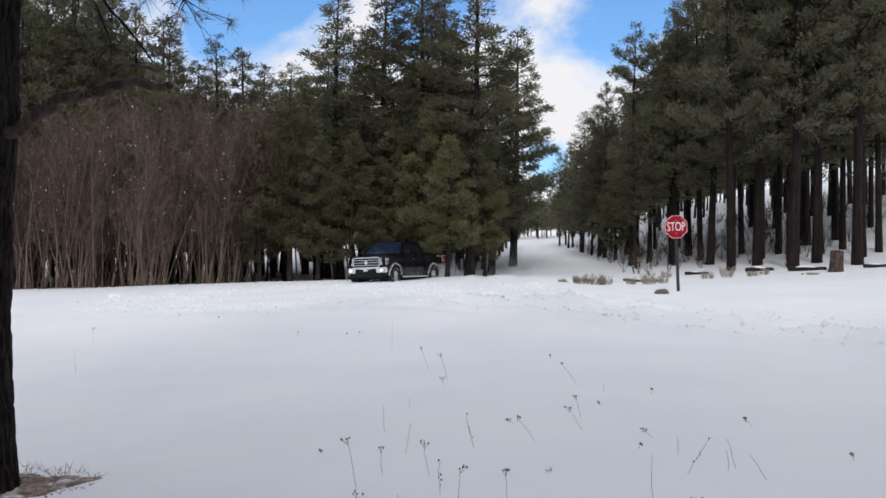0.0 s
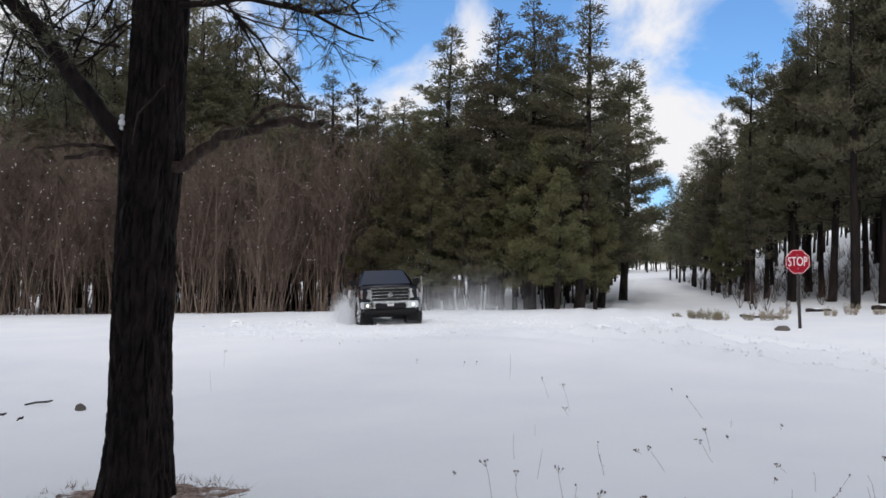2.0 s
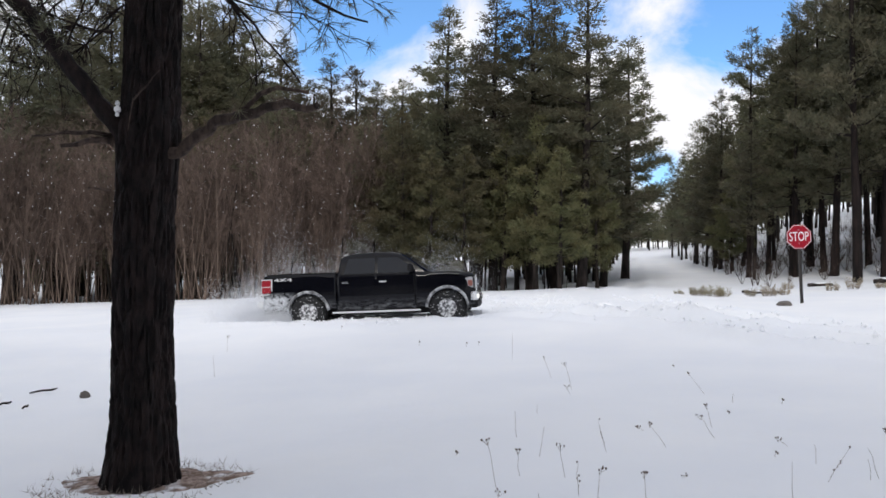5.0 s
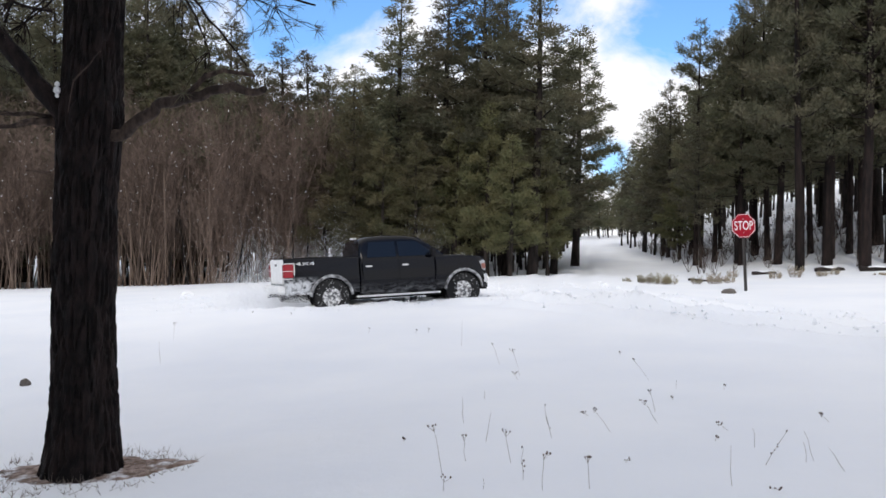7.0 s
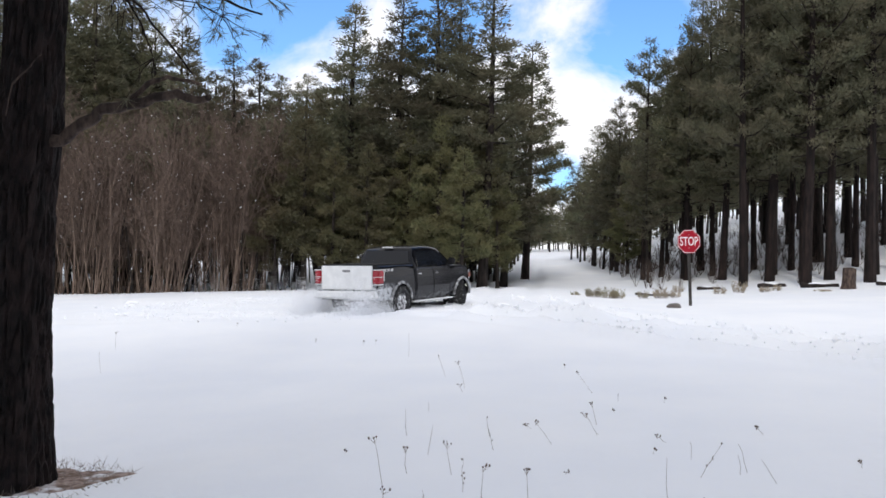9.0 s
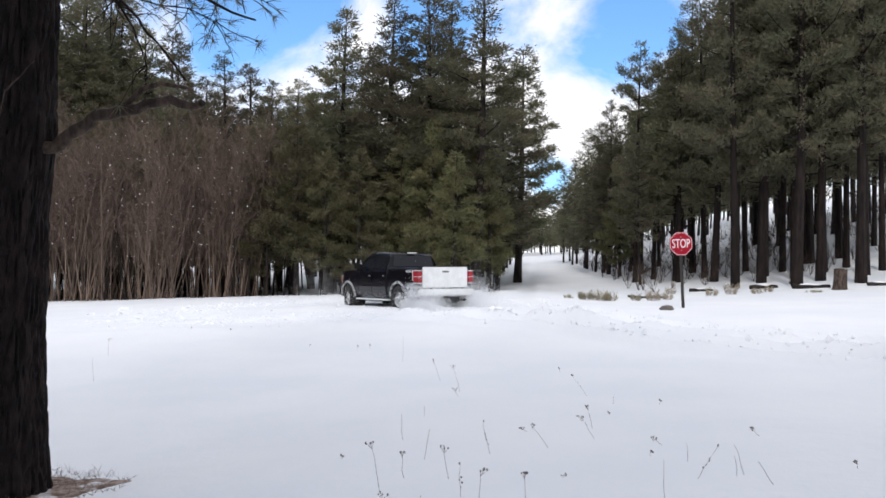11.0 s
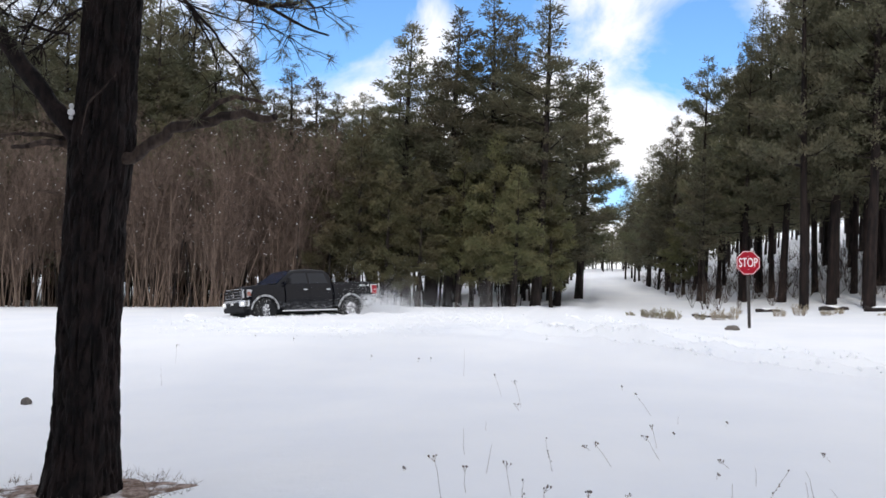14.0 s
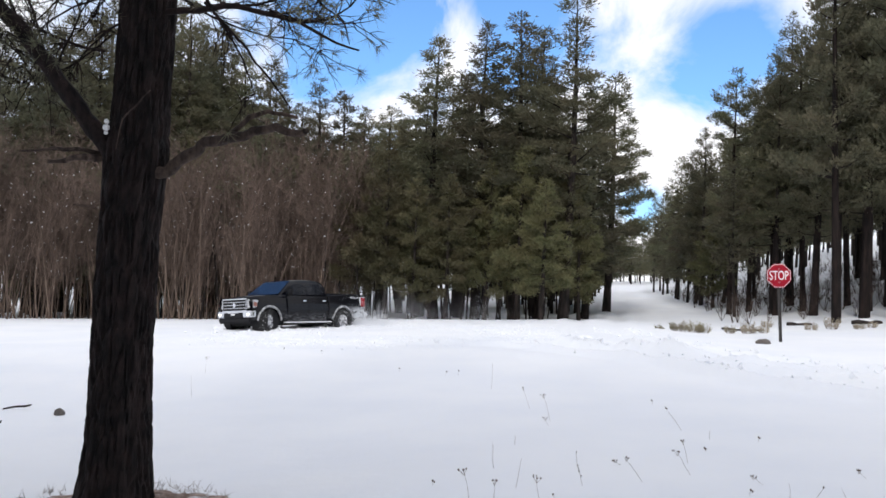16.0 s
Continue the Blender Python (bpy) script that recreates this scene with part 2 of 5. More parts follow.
# ---- mesh building ----
class Mesh:
    """Collects points and faces for one part."""

    def __init__(self):
        self.v, self.f = [], []

    def tube(self, pts, radii, sides=5, cap=False):
        pts = [Vector(p) for p in pts]
        base = len(self.v)
        side = Vector((0, 1, 0.01)) if abs((pts[-1] - pts[0]).normalized().y) < 0.9 else Vector((1, 0, 0.01))
        for i, p in enumerate(pts):
            d = (pts[min(i + 1, len(pts) - 1)] - pts[max(i - 1, 0)]).normalized()
            u = d.cross(side).normalized()
            w = d.cross(u)
            for k in range(sides):
                a = 2 * math.pi * k / sides
                self.v.append(p + (u * math.cos(a) + w * math.sin(a)) * radii[i])
        for i in range(len(pts) - 1):
            for k in range(sides):
                a, b = base + i * sides + k, base + i * sides + (k + 1) % sides
                self.f.append((a, b, b + sides, a + sides))
        if cap:
            self.f.append(tuple(range(base + sides - 1, base - 1, -1)))
            n = base + (len(pts) - 1) * sides
            self.f.append(tuple(range(n, n + sides)))

    def blade(self, p, d, length, width, rng):
        s = Vector((rng.uniform(-1, 1), rng.uniform(-1, 1), rng.uniform(-1, 1))).cross(d)
        s = s.normalized() * width * 0.5
        n = len(self.v)
        self.v += [p + s, p - s, p + d * length]
        self.f.append((n, n + 1, n + 2))

    def tuft(self, p, d, k, length, width, rng, spread=1.0):
        for _ in range(k):
            e = (d * rng.uniform(0.2, 1.0) + Vector((rng.gauss(0, 1), rng.gauss(0, 1), rng.gauss(0, 1))) * spread * 0.62).normalized()
            self.blade(p, e, length * rng.uniform(0.7, 1.15), width, rng)

    def box(self, x0, x1, y0, y1, z0, z1):
        n = len(self.v)
        self.v += [Vector((x, y, z)) for z in (z0, z1) for x, y in ((x0, y0), (x1, y0), (x1, y1), (x0, y1))]
        self.f += [tuple(n + i for i in q) for q in ((3, 2, 1, 0), (4, 5, 6, 7), (0, 1, 5, 4), (1, 2, 6, 5), (2, 3, 7, 6), (3, 0, 4, 7))]

    def data(self, name, material, smooth=False):
        me = bpy.data.meshes.new(name)
        me.from_pydata([tuple(p) for p in self.v], [], self.f)
        me.materials.append(material)
        if smooth:
            me.polygons.foreach_set("use_smooth", [True] * len(me.polygons))
        me.update()
        return me


def part(name, made, material, parent, label="", smooth=False):
    """Links a Mesh or bmesh as one mesh object under a thing."""
    if isinstance(made, Mesh):
        me = made.data(name, material, smooth)
    else:
        me = bpy.data.meshes.new(name)
        made.to_mesh(me)
        made.free()
        me.materials.append(material)
        if smooth:
            me.polygons.foreach_set("use_smooth", [True] * len(me.polygons))
    ob = new(name, me)
    ob.parent = parent
    return tagged(ob, label)


def bevelled(m, width=0.02, segments=2, angle=0.5):
    """A bmesh from a Mesh with its sharp edges rounded."""
    bm = bmesh.new()
    vs = [bm.verts.new(p) for p in m.v]
    for f in m.f:
        bm.faces.new([vs[i] for i in f])
    bmesh.ops.recalc_face_normals(bm, faces=bm.faces)
    bm.normal_update()
    es = [e for e in bm.edges if len(e.link_faces) == 2 and e.calc_face_angle(0) > angle]
    bmesh.ops.bevel(bm, geom=es, offset=width, segments=segments, affect="EDGES", clamp_overlap=True)
    return bm


# ---- ground ----
def smooth(v, a, b):
    t = min(1.0, max(0.0, (v - a) / (b - a)))
    return t * t * (3 - 2 * t)


def soft(v, k=2.0):
    return k * math.log1p(math.exp(min(v / k, 40)))


def lay(x, y):
    """Height of the land under its small drifts."""
    xx = x if x > -15 else -15 + (x + 15) * (0.9 if x > -40 else 22.5 / max(25.0, -15 - x))
    yy = min(y, 180) + max(0, y - 180) * 0.1
    z = 0.022 * yy + 0.04 * xx * (1 if x < 20 else 20 / x)
    z += 0.27 * smooth(y, 14, 20) * (1 - smooth(y, 40, 48)) * (1 - smooth(x, 3, 8))
    z += 0.027 * soft(yy - 45, 5)
    z += 0.25 * min(soft(x - 0.1 * yy - 9, 2), 40) * smooth(y, 34, 60)
    z -= 0.18 * smooth(-x, 0.5, 3) * (1 - smooth(y, 9, 16)) * smooth(y, -20, 0)
    return z


def rut(x, y, line, wide, deep):
    """Depth of a wheel rut along a line of points, with a thrown-up lip."""
    best = 1e9
    for (ax, ay), (bx, by) in zip(line, line[1:]):
        dx, dy = bx - ax, by - ay
        t = min(1, max(0, ((x - ax) * dx + (y - ay) * dy) / (dx * dx + dy * dy)))
        best = min(best, math.hypot(x - ax - t * dx, y - ay - t * dy))
    if best > wide * 3:
        return 0.0
    s = best / wide
    return -deep * math.exp(-s * s * 1.2) + deep * 0.52 * math.exp(-((s - 1.7) ** 2) * 3)


RUTS = [[(12.0, 9.2), (9.4, 12.9), (7.4, 15.5), (6.5, 16.4), (5.7, 17.4), (4.6, 18.5), (3.5, 19.1), (1.8, 20.6), (-0.5, 22.6)],
        [(10.4, 7.2), (8.2, 10.4), (6.3, 13.2), (5.4, 14.6), (4.8, 15.4), (3.6, 16.8), (2.7, 18.1), (0.9, 20.0)],
        [(4.2, 22.0), (3.2, 26.0), (3.0, 32.0), (4.6, 46.0), (8.0, 80.0), (12.0, 115.0)],
        [(1.2, 27.0), (1.4, 32.0), (2.8, 46.0), (6.2, 80.0), (10.2, 115.0)]]
RING = (-4.6, 28.6)


def churn(x, y):
    """How much the snow is broken up by the truck's circling."""
    d = math.hypot((x - RING[0]) / 1.0, (y - RING[1]) / 1.25)
    return math.exp(-((d - 4.4) / 1.9) ** 2)


def ground_z(x, y):
    z = lay(x, y)
    far = math.hypot(x, y)
    z += 0.035 * noise.noise((x * 0.3, y * 0.3, 0)) + 0.012 * noise.noise((x * 1.1, y * 1.1, 3))
    if far < 130:
        for line in RUTS:
            z += (0.85 + 0.5 * noise.noise((x * 1.3, y * 1.3, 21))) * rut(x, y, line, 0.36, 0.42 - 0.34 * smooth(y, 19, 26))
        wear = min(abs(rut(x, y, line, 0.5, 1.0)) for line in RUTS[:1])
        for line in RUTS:
            wear = max(wear, min(1.0, abs(rut(x, y, line, 0.45, 1.0))))
        z += wear * (1 - 0.8 * smooth(y, 19, 29)) * (0.07 * noise.noise((x * 2.2, y * 2.2, 11)) + 0.05 * noise.noise((x * 6, y * 6, 12)))
        c = churn(x, y)
        if c > 0.02:
            z += c * (0.08 * noise.noise((x * 1.6, y * 1.6, 7)) + 0.06 * noise.noise((x * 4.0, y * 4.0, 9)))
            d = math.hypot(x - RING[0], (y - RING[1]) / 1.25)
            z -= 0.07 * c * (math.exp(-((d - 3.7) / 0.25) ** 2) + math.exp(-((d - 5.3) / 0.25) ** 2))
        edge = math.exp(-((y - (19.5 - 0.85 * max(0, x + 0.5)) + 0.6 * noise.noise((x * 0.4, 5, 0))) / 0.7) ** 2)
        if x < 7:
            z += 0.05 * edge
        z += 0.02 * smooth(y, 33, 38) * noise.noise((x * 2.2, y * 2.2, 4))
    return z


def spaced(marks):
    out = []
    for a, b, step in marks:
        n = max(1, round((b - a) / step))
        out += [a + (b - a) * i / n for i in range(n)]
    return out + [marks[-1][1]]


def build_ground():
    xs = spaced([(-900, -200, 70), (-200, -60, 14), (-60, -22, 2.0), (-22, -14, 0.5), (-14, 11, 0.14), (11, 24, 0.4), (24, 70, 1.5), (70, 200, 13), (200, 900, 70)])
    ys = spaced([(-600, -60, 54), (-60, -4, 4), (-4, 4, 0.8), (4, 40, 0.15), (40, 56, 0.4), (56, 150, 1.6), (150, 300, 10), (300, 1500, 100)])
    nx = len(xs)
    vs = [(x, y, ground_z(x, y)) for y in ys for x in xs]
    fs = [(j * nx + i, j * nx + i + 1, (j + 1) * nx + i + 1, (j + 1) * nx + i) for j in range(len(ys) - 1) for i in range(nx - 1)]
    me = bpy.data.meshes.new("ground")
    me.from_pydata(vs, [], fs)
    me.materials.append(M_SNOW)
    me.polygons.foreach_set("use_smooth", [True] * len(me.polygons))
    tagged(new("ground", me), "snow-covered clearing and forest road with wheel ruts", "snow ground", kind="structure")


build_ground()


def snow_lumps():
    """Crumbled snow along the ruts and the circle that the truck drives."""
    rng = random.Random(31)
    m = Mesh()

    def lump(x, y, r):
        p = Vector((x, y, ground_z(x, y) + r * 0.15))
        k = len(m.v)
        for d in ((1, 0, 0), (-1, 0, 0), (0, 1, 0), (0, -1, 0), (0, 0, 1), (0, 0, -1)):
            m.v.append(p + Vector(d) * r * rng.uniform(0.6, 1.2) + Vector((rng.gauss(0, 1), rng.gauss(0, 1), rng.gauss(0, 1))) * r * 0.2)
        m.f += [(k + i, k + j, k + 4) for i, j in ((0, 2), (2, 1), (1, 3), (3, 0))] + [(k + j, k + i, k + 5) for i, j in ((0, 2), (2, 1), (1, 3), (3, 0))]
    for _ in range(1700):
        a, d = rng.uniform(0, 6.283), rng.gauss(4.5, 1.1)
        lump(RING[0] + d * math.cos(a), RING[1] + 1.25 * d * math.sin(a), rng.uniform(0.012, 0.042) * (2.0 if rng.random() < 0.10 else 1))
    for line, top in ((RUTS[0], 22), (RUTS[1], 21), (RUTS[2], 26)):
        for (ax, ay), (bx, by) in zip(line, line[1:]):
            if ay > top:
                continue
            long = math.hypot(bx - ax, by - ay)
            for _ in range(int(min(long, 14) * 15)):
                t, off = rng.random(), rng.choice((-1, 1)) * rng.gauss(0.48, 0.12)
                lump(ax + (bx - ax) * t - (by - ay) / long * off, ay + (by - ay) * t + (bx - ax) / long * off, rng.uniform(0.015, 0.045) * (1.7 if rng.random() < 0.15 else 1))
    tagged(new("snow_lumps", m.data("snow_lumps", M_SNOW)), "crumbled snow along wheel ruts", "snow lumps", kind="stuff")


snow_lumps()


# ---- trees ----
def pine_meshes(seed, height, base, radius, trunk_r, clumps, k, size, blade, form, sides=7):
    """Trunk with limbs, and a crown of needle clumps on them. form: cone, tall or open."""
    rng = random.Random(seed)
    wood, leaf = Mesh(), Mesh()
    bend = Vector((rng.uniform(-1, 1), rng.uniform(-1, 1), 0)) * height * 0.012
    axis = lambda s: Vector((0, 0, s * height - 0.3)) + bend * math.sin(s * 3.0)
    n = 9
    wood.tube([axis(i / n) for i in range(n + 1)], [trunk_r * (1.25 if i == 0 else 1) * (1 - (i / n) ** 1.4) + 0.015 for i in range(n + 1)], sides)
    tips = []
    count = max(16, round((height - base) * (4.6 if form != "open" else 3.4) * (0.55 if blade > 0.4 else 1)))
    for i in range(count):
        s = (i + rng.random()) / count
        z = base + (height - base) * s
        if form == "cone":
            reach = radius * (1 - s) ** 0.75 * (0.55 + 0.45 * min(1, s * 6)) + 0.15
        elif form == "tall":
            reach = radius * (1 - s ** 1.8) * (0.5 + 0.5 * min(1, s * 4)) + 0.2
        else:
            reach = radius * (1 - s ** 2.6) * (0.65 + 0.35 * math.sin(s * 9 + seed)) + 0.25
        reach *= rng.uniform(0.62, 1.18)
        a = i * 2.399 + rng.uniform(-0.5, 0.5)
        out = Vector((math.cos(a), math.sin(a), 0))
        root = axis(z / height)
        droop = rng.uniform(-0.22, 0.12) * (1 - s) + rng.uniform(0.10, 0.50) * s
        path = [root + out * reach * t + Vector((0, 0, reach * (droop * t + 0.22 * t * t))) + Vector((rng.gauss(0, 1), rng.gauss(0, 1), rng.gauss(0, 1))) * 0.05 * reach * t
                for t in (0, 0.4, 0.75, 1.0)]
        r0 = 0.018 + 0.016 * reach
        wood.tube(path, [r0, r0 * 0.7, r0 * 0.45, 0.008], 3)
        tips.append((path, reach, out))
    total = sum(r * r + 0.4 for _, r, _ in tips)
    for path, reach, out in tips:
        for _ in range(max(2, round(clumps * (reach * reach + 0.4) / total))):
            t = 1 - rng.random() ** 1.3 * 0.75
            j = min(2, int(t * 3))
            q = path[j].lerp(path[j + 1], t * 3 - j)
            side = Vector((-out.y, out.x, 0)) * rng.gauss(0, 1) * 0.27 * reach * (1.15 - t * 0.6)
            q = q + side + Vector((0, 0, rng.gauss(0, 1) * 0.10 + 0.05))
            wide = size * rng.uniform(0.65, 1.35)
            lift = (out * 0.5 + side.normalized() * 0.3 + Vector((0, 0, 0.5)))
            for _ in range(k):
                o = Vector((rng.gauss(0, 1), rng.gauss(0, 1), rng.gauss(0, 0.62)))
                e = (o * 0.6 + lift + Vector((rng.gauss(0, 1), rng.gauss(0, 1), rng.gauss(0, 1))) * 0.4).normalized()
                leaf.blade(q + o * wide, e, blade * rng.uniform(0.65, 1.2), blade * 0.36, rng)
    return wood, leaf


def pine_thing(name, label, meshes, wood_mat, leaf_mat):
    root = tagged(new(name), label, "pine tree", "pines round the clearing")
    part("trunk", meshes[0], wood_mat, root)
    part("crown", meshes[1], leaf_mat, root)
    return root


PINES = {}


def make_pines():
    specs = {
        # key: seed, height, base, radius, trunk, clumps, blades, clump size, blade length, form
        "young_a": (11, 9.5, 1.5, 2.0, 0.14, 520, 30, 0.135, 0.18, "cone"),
        "young_b": (12, 7.5, 1.2, 1.7, 0.11, 400, 30, 0.13, 0.17, "cone"),
        "young_c": (13, 8.8, 1.8, 2.2, 0.15, 540, 30, 0.135, 0.18, "cone"),
        "tall_a": (21, 17.0, 3.6, 2.8, 0.21, 840, 30, 0.16, 0.20, "tall"),
        "tall_b": (22, 16.5, 2.8, 3.0, 0.22, 880, 30, 0.16, 0.20, "cone"),
        "tall_c": (23, 20.0, 5.0, 3.0, 0.23, 720, 30, 0.16, 0.20, "open"),
        "bole_a": (31, 20.0, 6.0, 3.6, 0.28, 780, 30, 0.17, 0.20, "tall"),
        "bole_b": (32, 19.0, 5.0, 3.3, 0.27, 700, 30, 0.17, 0.20, "tall"),
        "bole_c": (33, 18.0, 5.6, 3.0, 0.20, 620, 30, 0.17, 0.20, "open"),
        "far_a": (41, 16.0, 3.5, 2.8, 0.15, 420, 15, 0.22, 0.29, "tall"),
        "far_b": (42, 15.0, 4.6, 2.7, 0.14, 400, 15, 0.22, 0.29, "tall"),
        "far_c": (43, 14.0, 2.5, 2.5, 0.13, 380, 15, 0.22, 0.29, "cone"),
        "back_a": (51, 16.0, 3.5, 2.8, 0.15, 170, 8, 0.30, 0.50, "tall"),
        "back_b": (52, 14.0, 2.8, 2.6, 0.14, 160, 8, 0.30, 0.50, "cone"),
    }
    words = {
        "young": "bushy young olive-green pine growing from the snow",
        "tall": "tall dark green pine with a full crown",
        "bole": "tall ponderosa pine with a bare dark trunk",
        "back": "dark pine far back in the woods",
        "far": "slender dark pine in the woods behind the clearing",
    }
    for key, (seed, h, b, r, t, n, k, size, bl, form) in specs.items():
        kind = key.split("_")[0]
        PINES[key] = (pine_meshes(seed, h, b, r, t, n, k, size, bl, form, 5 if kind == "back" else 7), words[kind], h,
                      M_BARK_RED if kind == "bole" else M_BARK, M_NEEDLE_YOUNG if kind == "young" else M_NEEDLE)


make_pines()
PINE_FIRST = {}
TREE_RNG = random.Random(5)


def plant(key, x, y, height=None, turn=None, lean=0.0, girth=1.0):
    """Sets a pine of that kind on the ground."""
    meshes, words, h, wood_mat, leaf_mat = PINES[key]
    if key not in PINE_FIRST:
        PINE_FIRST[key] = pine_thing("pine_tree", words, meshes, wood_mat, leaf_mat)
        ob = PINE_FIRST[key]
    else:
        ob = copy_thing(PINE_FIRST[key], Matrix())
    s = (height or h) / h
    wide = s ** 0.6 * girth
    turn = TREE_RNG.uniform(0, 360) if turn is None else turn
    m = pose(x, y, lay(x, y) - 0.02, TREE_RNG.uniform(-1, 1) + lean, TREE_RNG.uniform(-1, 1), turn)
    ob.matrix_basis = m @ Matrix.Diagonal((wide, wide, s, 1))
    return ob


# the stand left of the forest road
for key, x, y, h in (("tall_b", -4.9, 46.0, 15.3), ("tall_a", -2.7, 45.0, 15.5), ("tall_c", 1.7, 43.5, 16.7), ("tall_a", -0.8, 44.5, 16.0), ("tall_b", 0.5, 47.0, 15.9),
                     ("tall_a", 3.1, 49.0, 12.5), ("tall_b", 4.9, 56.0, 15.4), ("tall_a", -3.9, 49.0, 13.8), ("tall_b", -6.3, 50.0, 13.1), ("tall_c", -14.2, 56.0, 15.4),
                     ("tall_b", -12.5, 57.0, 14.7), ("tall_a", -10.8, 55.0, 13.2), ("tall_a", -9.1, 54.0, 13.1), ("tall_b", -8.1, 55.0, 12.3), ("tall_a", -16.6, 55.0, 15.5),
                     ("tall_b", -18.6, 54.0, 16.8), ("tall_a", -20.6, 53.0, 18.3), ("tall_b", -21.2, 51.0, 17.8), ("tall_a", -21.0, 57.0, 18.3), ("tall_b", -23.8, 52.0, 16.0),
                     ("tall_a", -26.5, 52.0, 14.5), ("tall_b", -29.4, 51.0, 14.8), ("tall_a", -31.9, 50.0, 14.1), ("tall_b", -15.9, 58.0, 14.2), ("young_c", -7.0, 43.0, 9.1),
                     ("young_a", -3.9, 42.0, 7.1), ("young_c", -0.5, 42.5, 8.5), ("young_a", -2.1, 43.0, 7.8), ("young_b", -5.5, 42.0, 6.9), ("young_a", 1.7, 45.0, 9.8),
                     ("young_c", 0.6, 41.0, 6.7), ("young_b", 2.5, 44.0, 6.5), ("young_b", -8.8, 44.5, 8.1)):
    plant(key, x, y, h, girth=0.86 if key.startswith("young") else 1.12)
# low growth along both edges of the far road
for key, x, y, h in (("far_c", 3.3, 60.0, 9.0), ("far_c", 4.3, 68.0, 10.0), ("far_c", 5.4, 76.0, 9.5), ("young_a", 2.9, 54.0, 7.5), ("young_b", 4.0, 63.0, 6.5), ("far_c", 6.4, 86.0, 9.0), ("far_c", 7.6, 97.0, 8.5),
                     ("far_c", 12.4, 67.0, 9.5), ("far_c", 12.9, 79.0, 10.0), ("far_c", 14.2, 92.0, 9.5), ("far_c", 13.6, 73.0, 10.5), ("young_b", 12.2, 60.0, 6.5), ("far_c", 15.2, 104.0, 9.0)):
    plant(key, x, y, h, girth=1.05)
# the close dark wall of pines over the bare thicket
for key, x, y, h in (("tall_a", -22.8, 54.5, 21.0), ("tall_b", -25.0, 55.5, 21.5), ("tall_a", -27.6, 54.0, 20.5), ("tall_b", -30.5, 55.0, 20.0), ("tall_a", -33.2, 53.5, 19.0), ("tall_b", -20.4, 55.5, 19.2),
                     ("tall_b", -18.2, 57.5, 17.2), ("tall_a", -26.2, 50.0, 18.0), ("tall_b", -28.6, 49.0, 17.0), ("tall_a", -31.2, 48.0, 16.0), ("tall_b", -23.4, 49.5, 18.0), ("young_c", -19.4, 49.0, 10.5),
                     ("young_a", -16.6, 50.5, 10.0), ("young_c", -13.6, 51.0, 9.6), ("young_a", -11.2, 50.0, 9.2), ("tall_a", -14.9, 59.5, 13.6), ("tall_b", -11.8, 59.0, 13.0), ("tall_a", -10.0, 58.0, 12.6)):
    plant(key, x, y, h, girth=1.2)
# the stand right of the road
for key, x, y, h in (("far_b", 11.1, 48.9, 8.5), ("bole_c", 12.9, 53.4, 14.0), ("bole_c", 13.1, 48.5, 13.6), ("bole_b", 15.6, 54.5, 18.0),
                     ("bole_b", 14.6, 47.0, 16.5), ("bole_c", 14.0, 41.8, 21.5), ("bole_c", 17.4, 50.2, 18.0), ("bole_b", 16.0, 43.9, 20.0),
                     ("bole_c", 18.5, 47.6, 18.5), ("bole_a", 16.6, 41.0, 21.0), ("bole_b", 18.4, 42.6, 19.5), ("bole_c", 20.5, 49.4, 18.0),
                     ("bole_a", 19.4, 40.6, 21.5), ("bole_b", 22.5, 49.6, 18.5), ("bole_a", 23.5, 43.0, 20.0),
                     ("bole_c", 26.0, 46.0, 19.0), ("far_a", 13.9, 100.0, 10.7), ("far_b", 13.4, 90.0, 11.1), ("far_a", 12.6, 76.0, 12.3), ("far_b", 12.3, 70.0, 12.1),
                     ("tall_a", 12.2, 64.0, 12.8), ("bole_c", 11.5, 52.0, 14.4),
                     ("bole_c", 15.2, 45.2, 17.0), ("bole_c", 17.2, 46.6, 17.5), ("bole_c", 19.8, 45.4, 18.0), ("bole_c", 21.4, 46.4, 18.5), ("bole_c", 17.9, 44.6, 18.0), ("bole_c", 20.9, 43.2, 19.0), ("bole_c", 22.3, 44.4, 18.0), ("bole_c", 13.6, 51.0, 14.0), ("bole_c", 15.0, 50.0, 16.0)):
    plant(key, x, y, h, girth=0.78)


def woods(name, label, spots):
    """Many pines past counting, joined into one mass of trunks and one of crowns."""
    root = tagged(new(name), label, "woods", kind="stuff")
    for which, title, mat in ((0, "trunk_mass", M_BARK), (1, "crown_mass", M_NEEDLE)):
        vs, fs, n = [], [], 0
        for key, m in spots:
            part_mesh = PINES[key][0][which]
            v = np.array([tuple(p) for p in part_mesh.v])
            mm = np.array(m)
            vs.append(v @ mm[:3, :3].T + mm[:3, 3])
            fs += [tuple(i + n for i in f) for f in part_mesh.f]
            n += len(v)
        me = bpy.data.meshes.new(title)
        me.from_pydata(np.concatenate(vs).tolist(), [], fs)
        me.materials.append(mat)
        ob = new(title, me)
        ob.parent = root
        tagged(ob, kind="stuff")


# how high the woods stand, by bearing from the clearing: they drop towards the road on both sides
BROW = [(-60, 0.33), (-27, 0.33), (-21, 0.31), (-19, 0.27), (-16.5, 0.235), (-14, 0.205), (-9, 0.20), (-6.5, 0.22), (2.5, 0.24), (5.5, 0.17), (6.6, 0.09), (7.0, 0.08), (7.9, 0.11), (9.4, 0.155), (10.8, 0.185),
        (12.5, 0.225), (13.9, 0.25), (15, 0.29), (17, 0.36), (60, 0.40)]


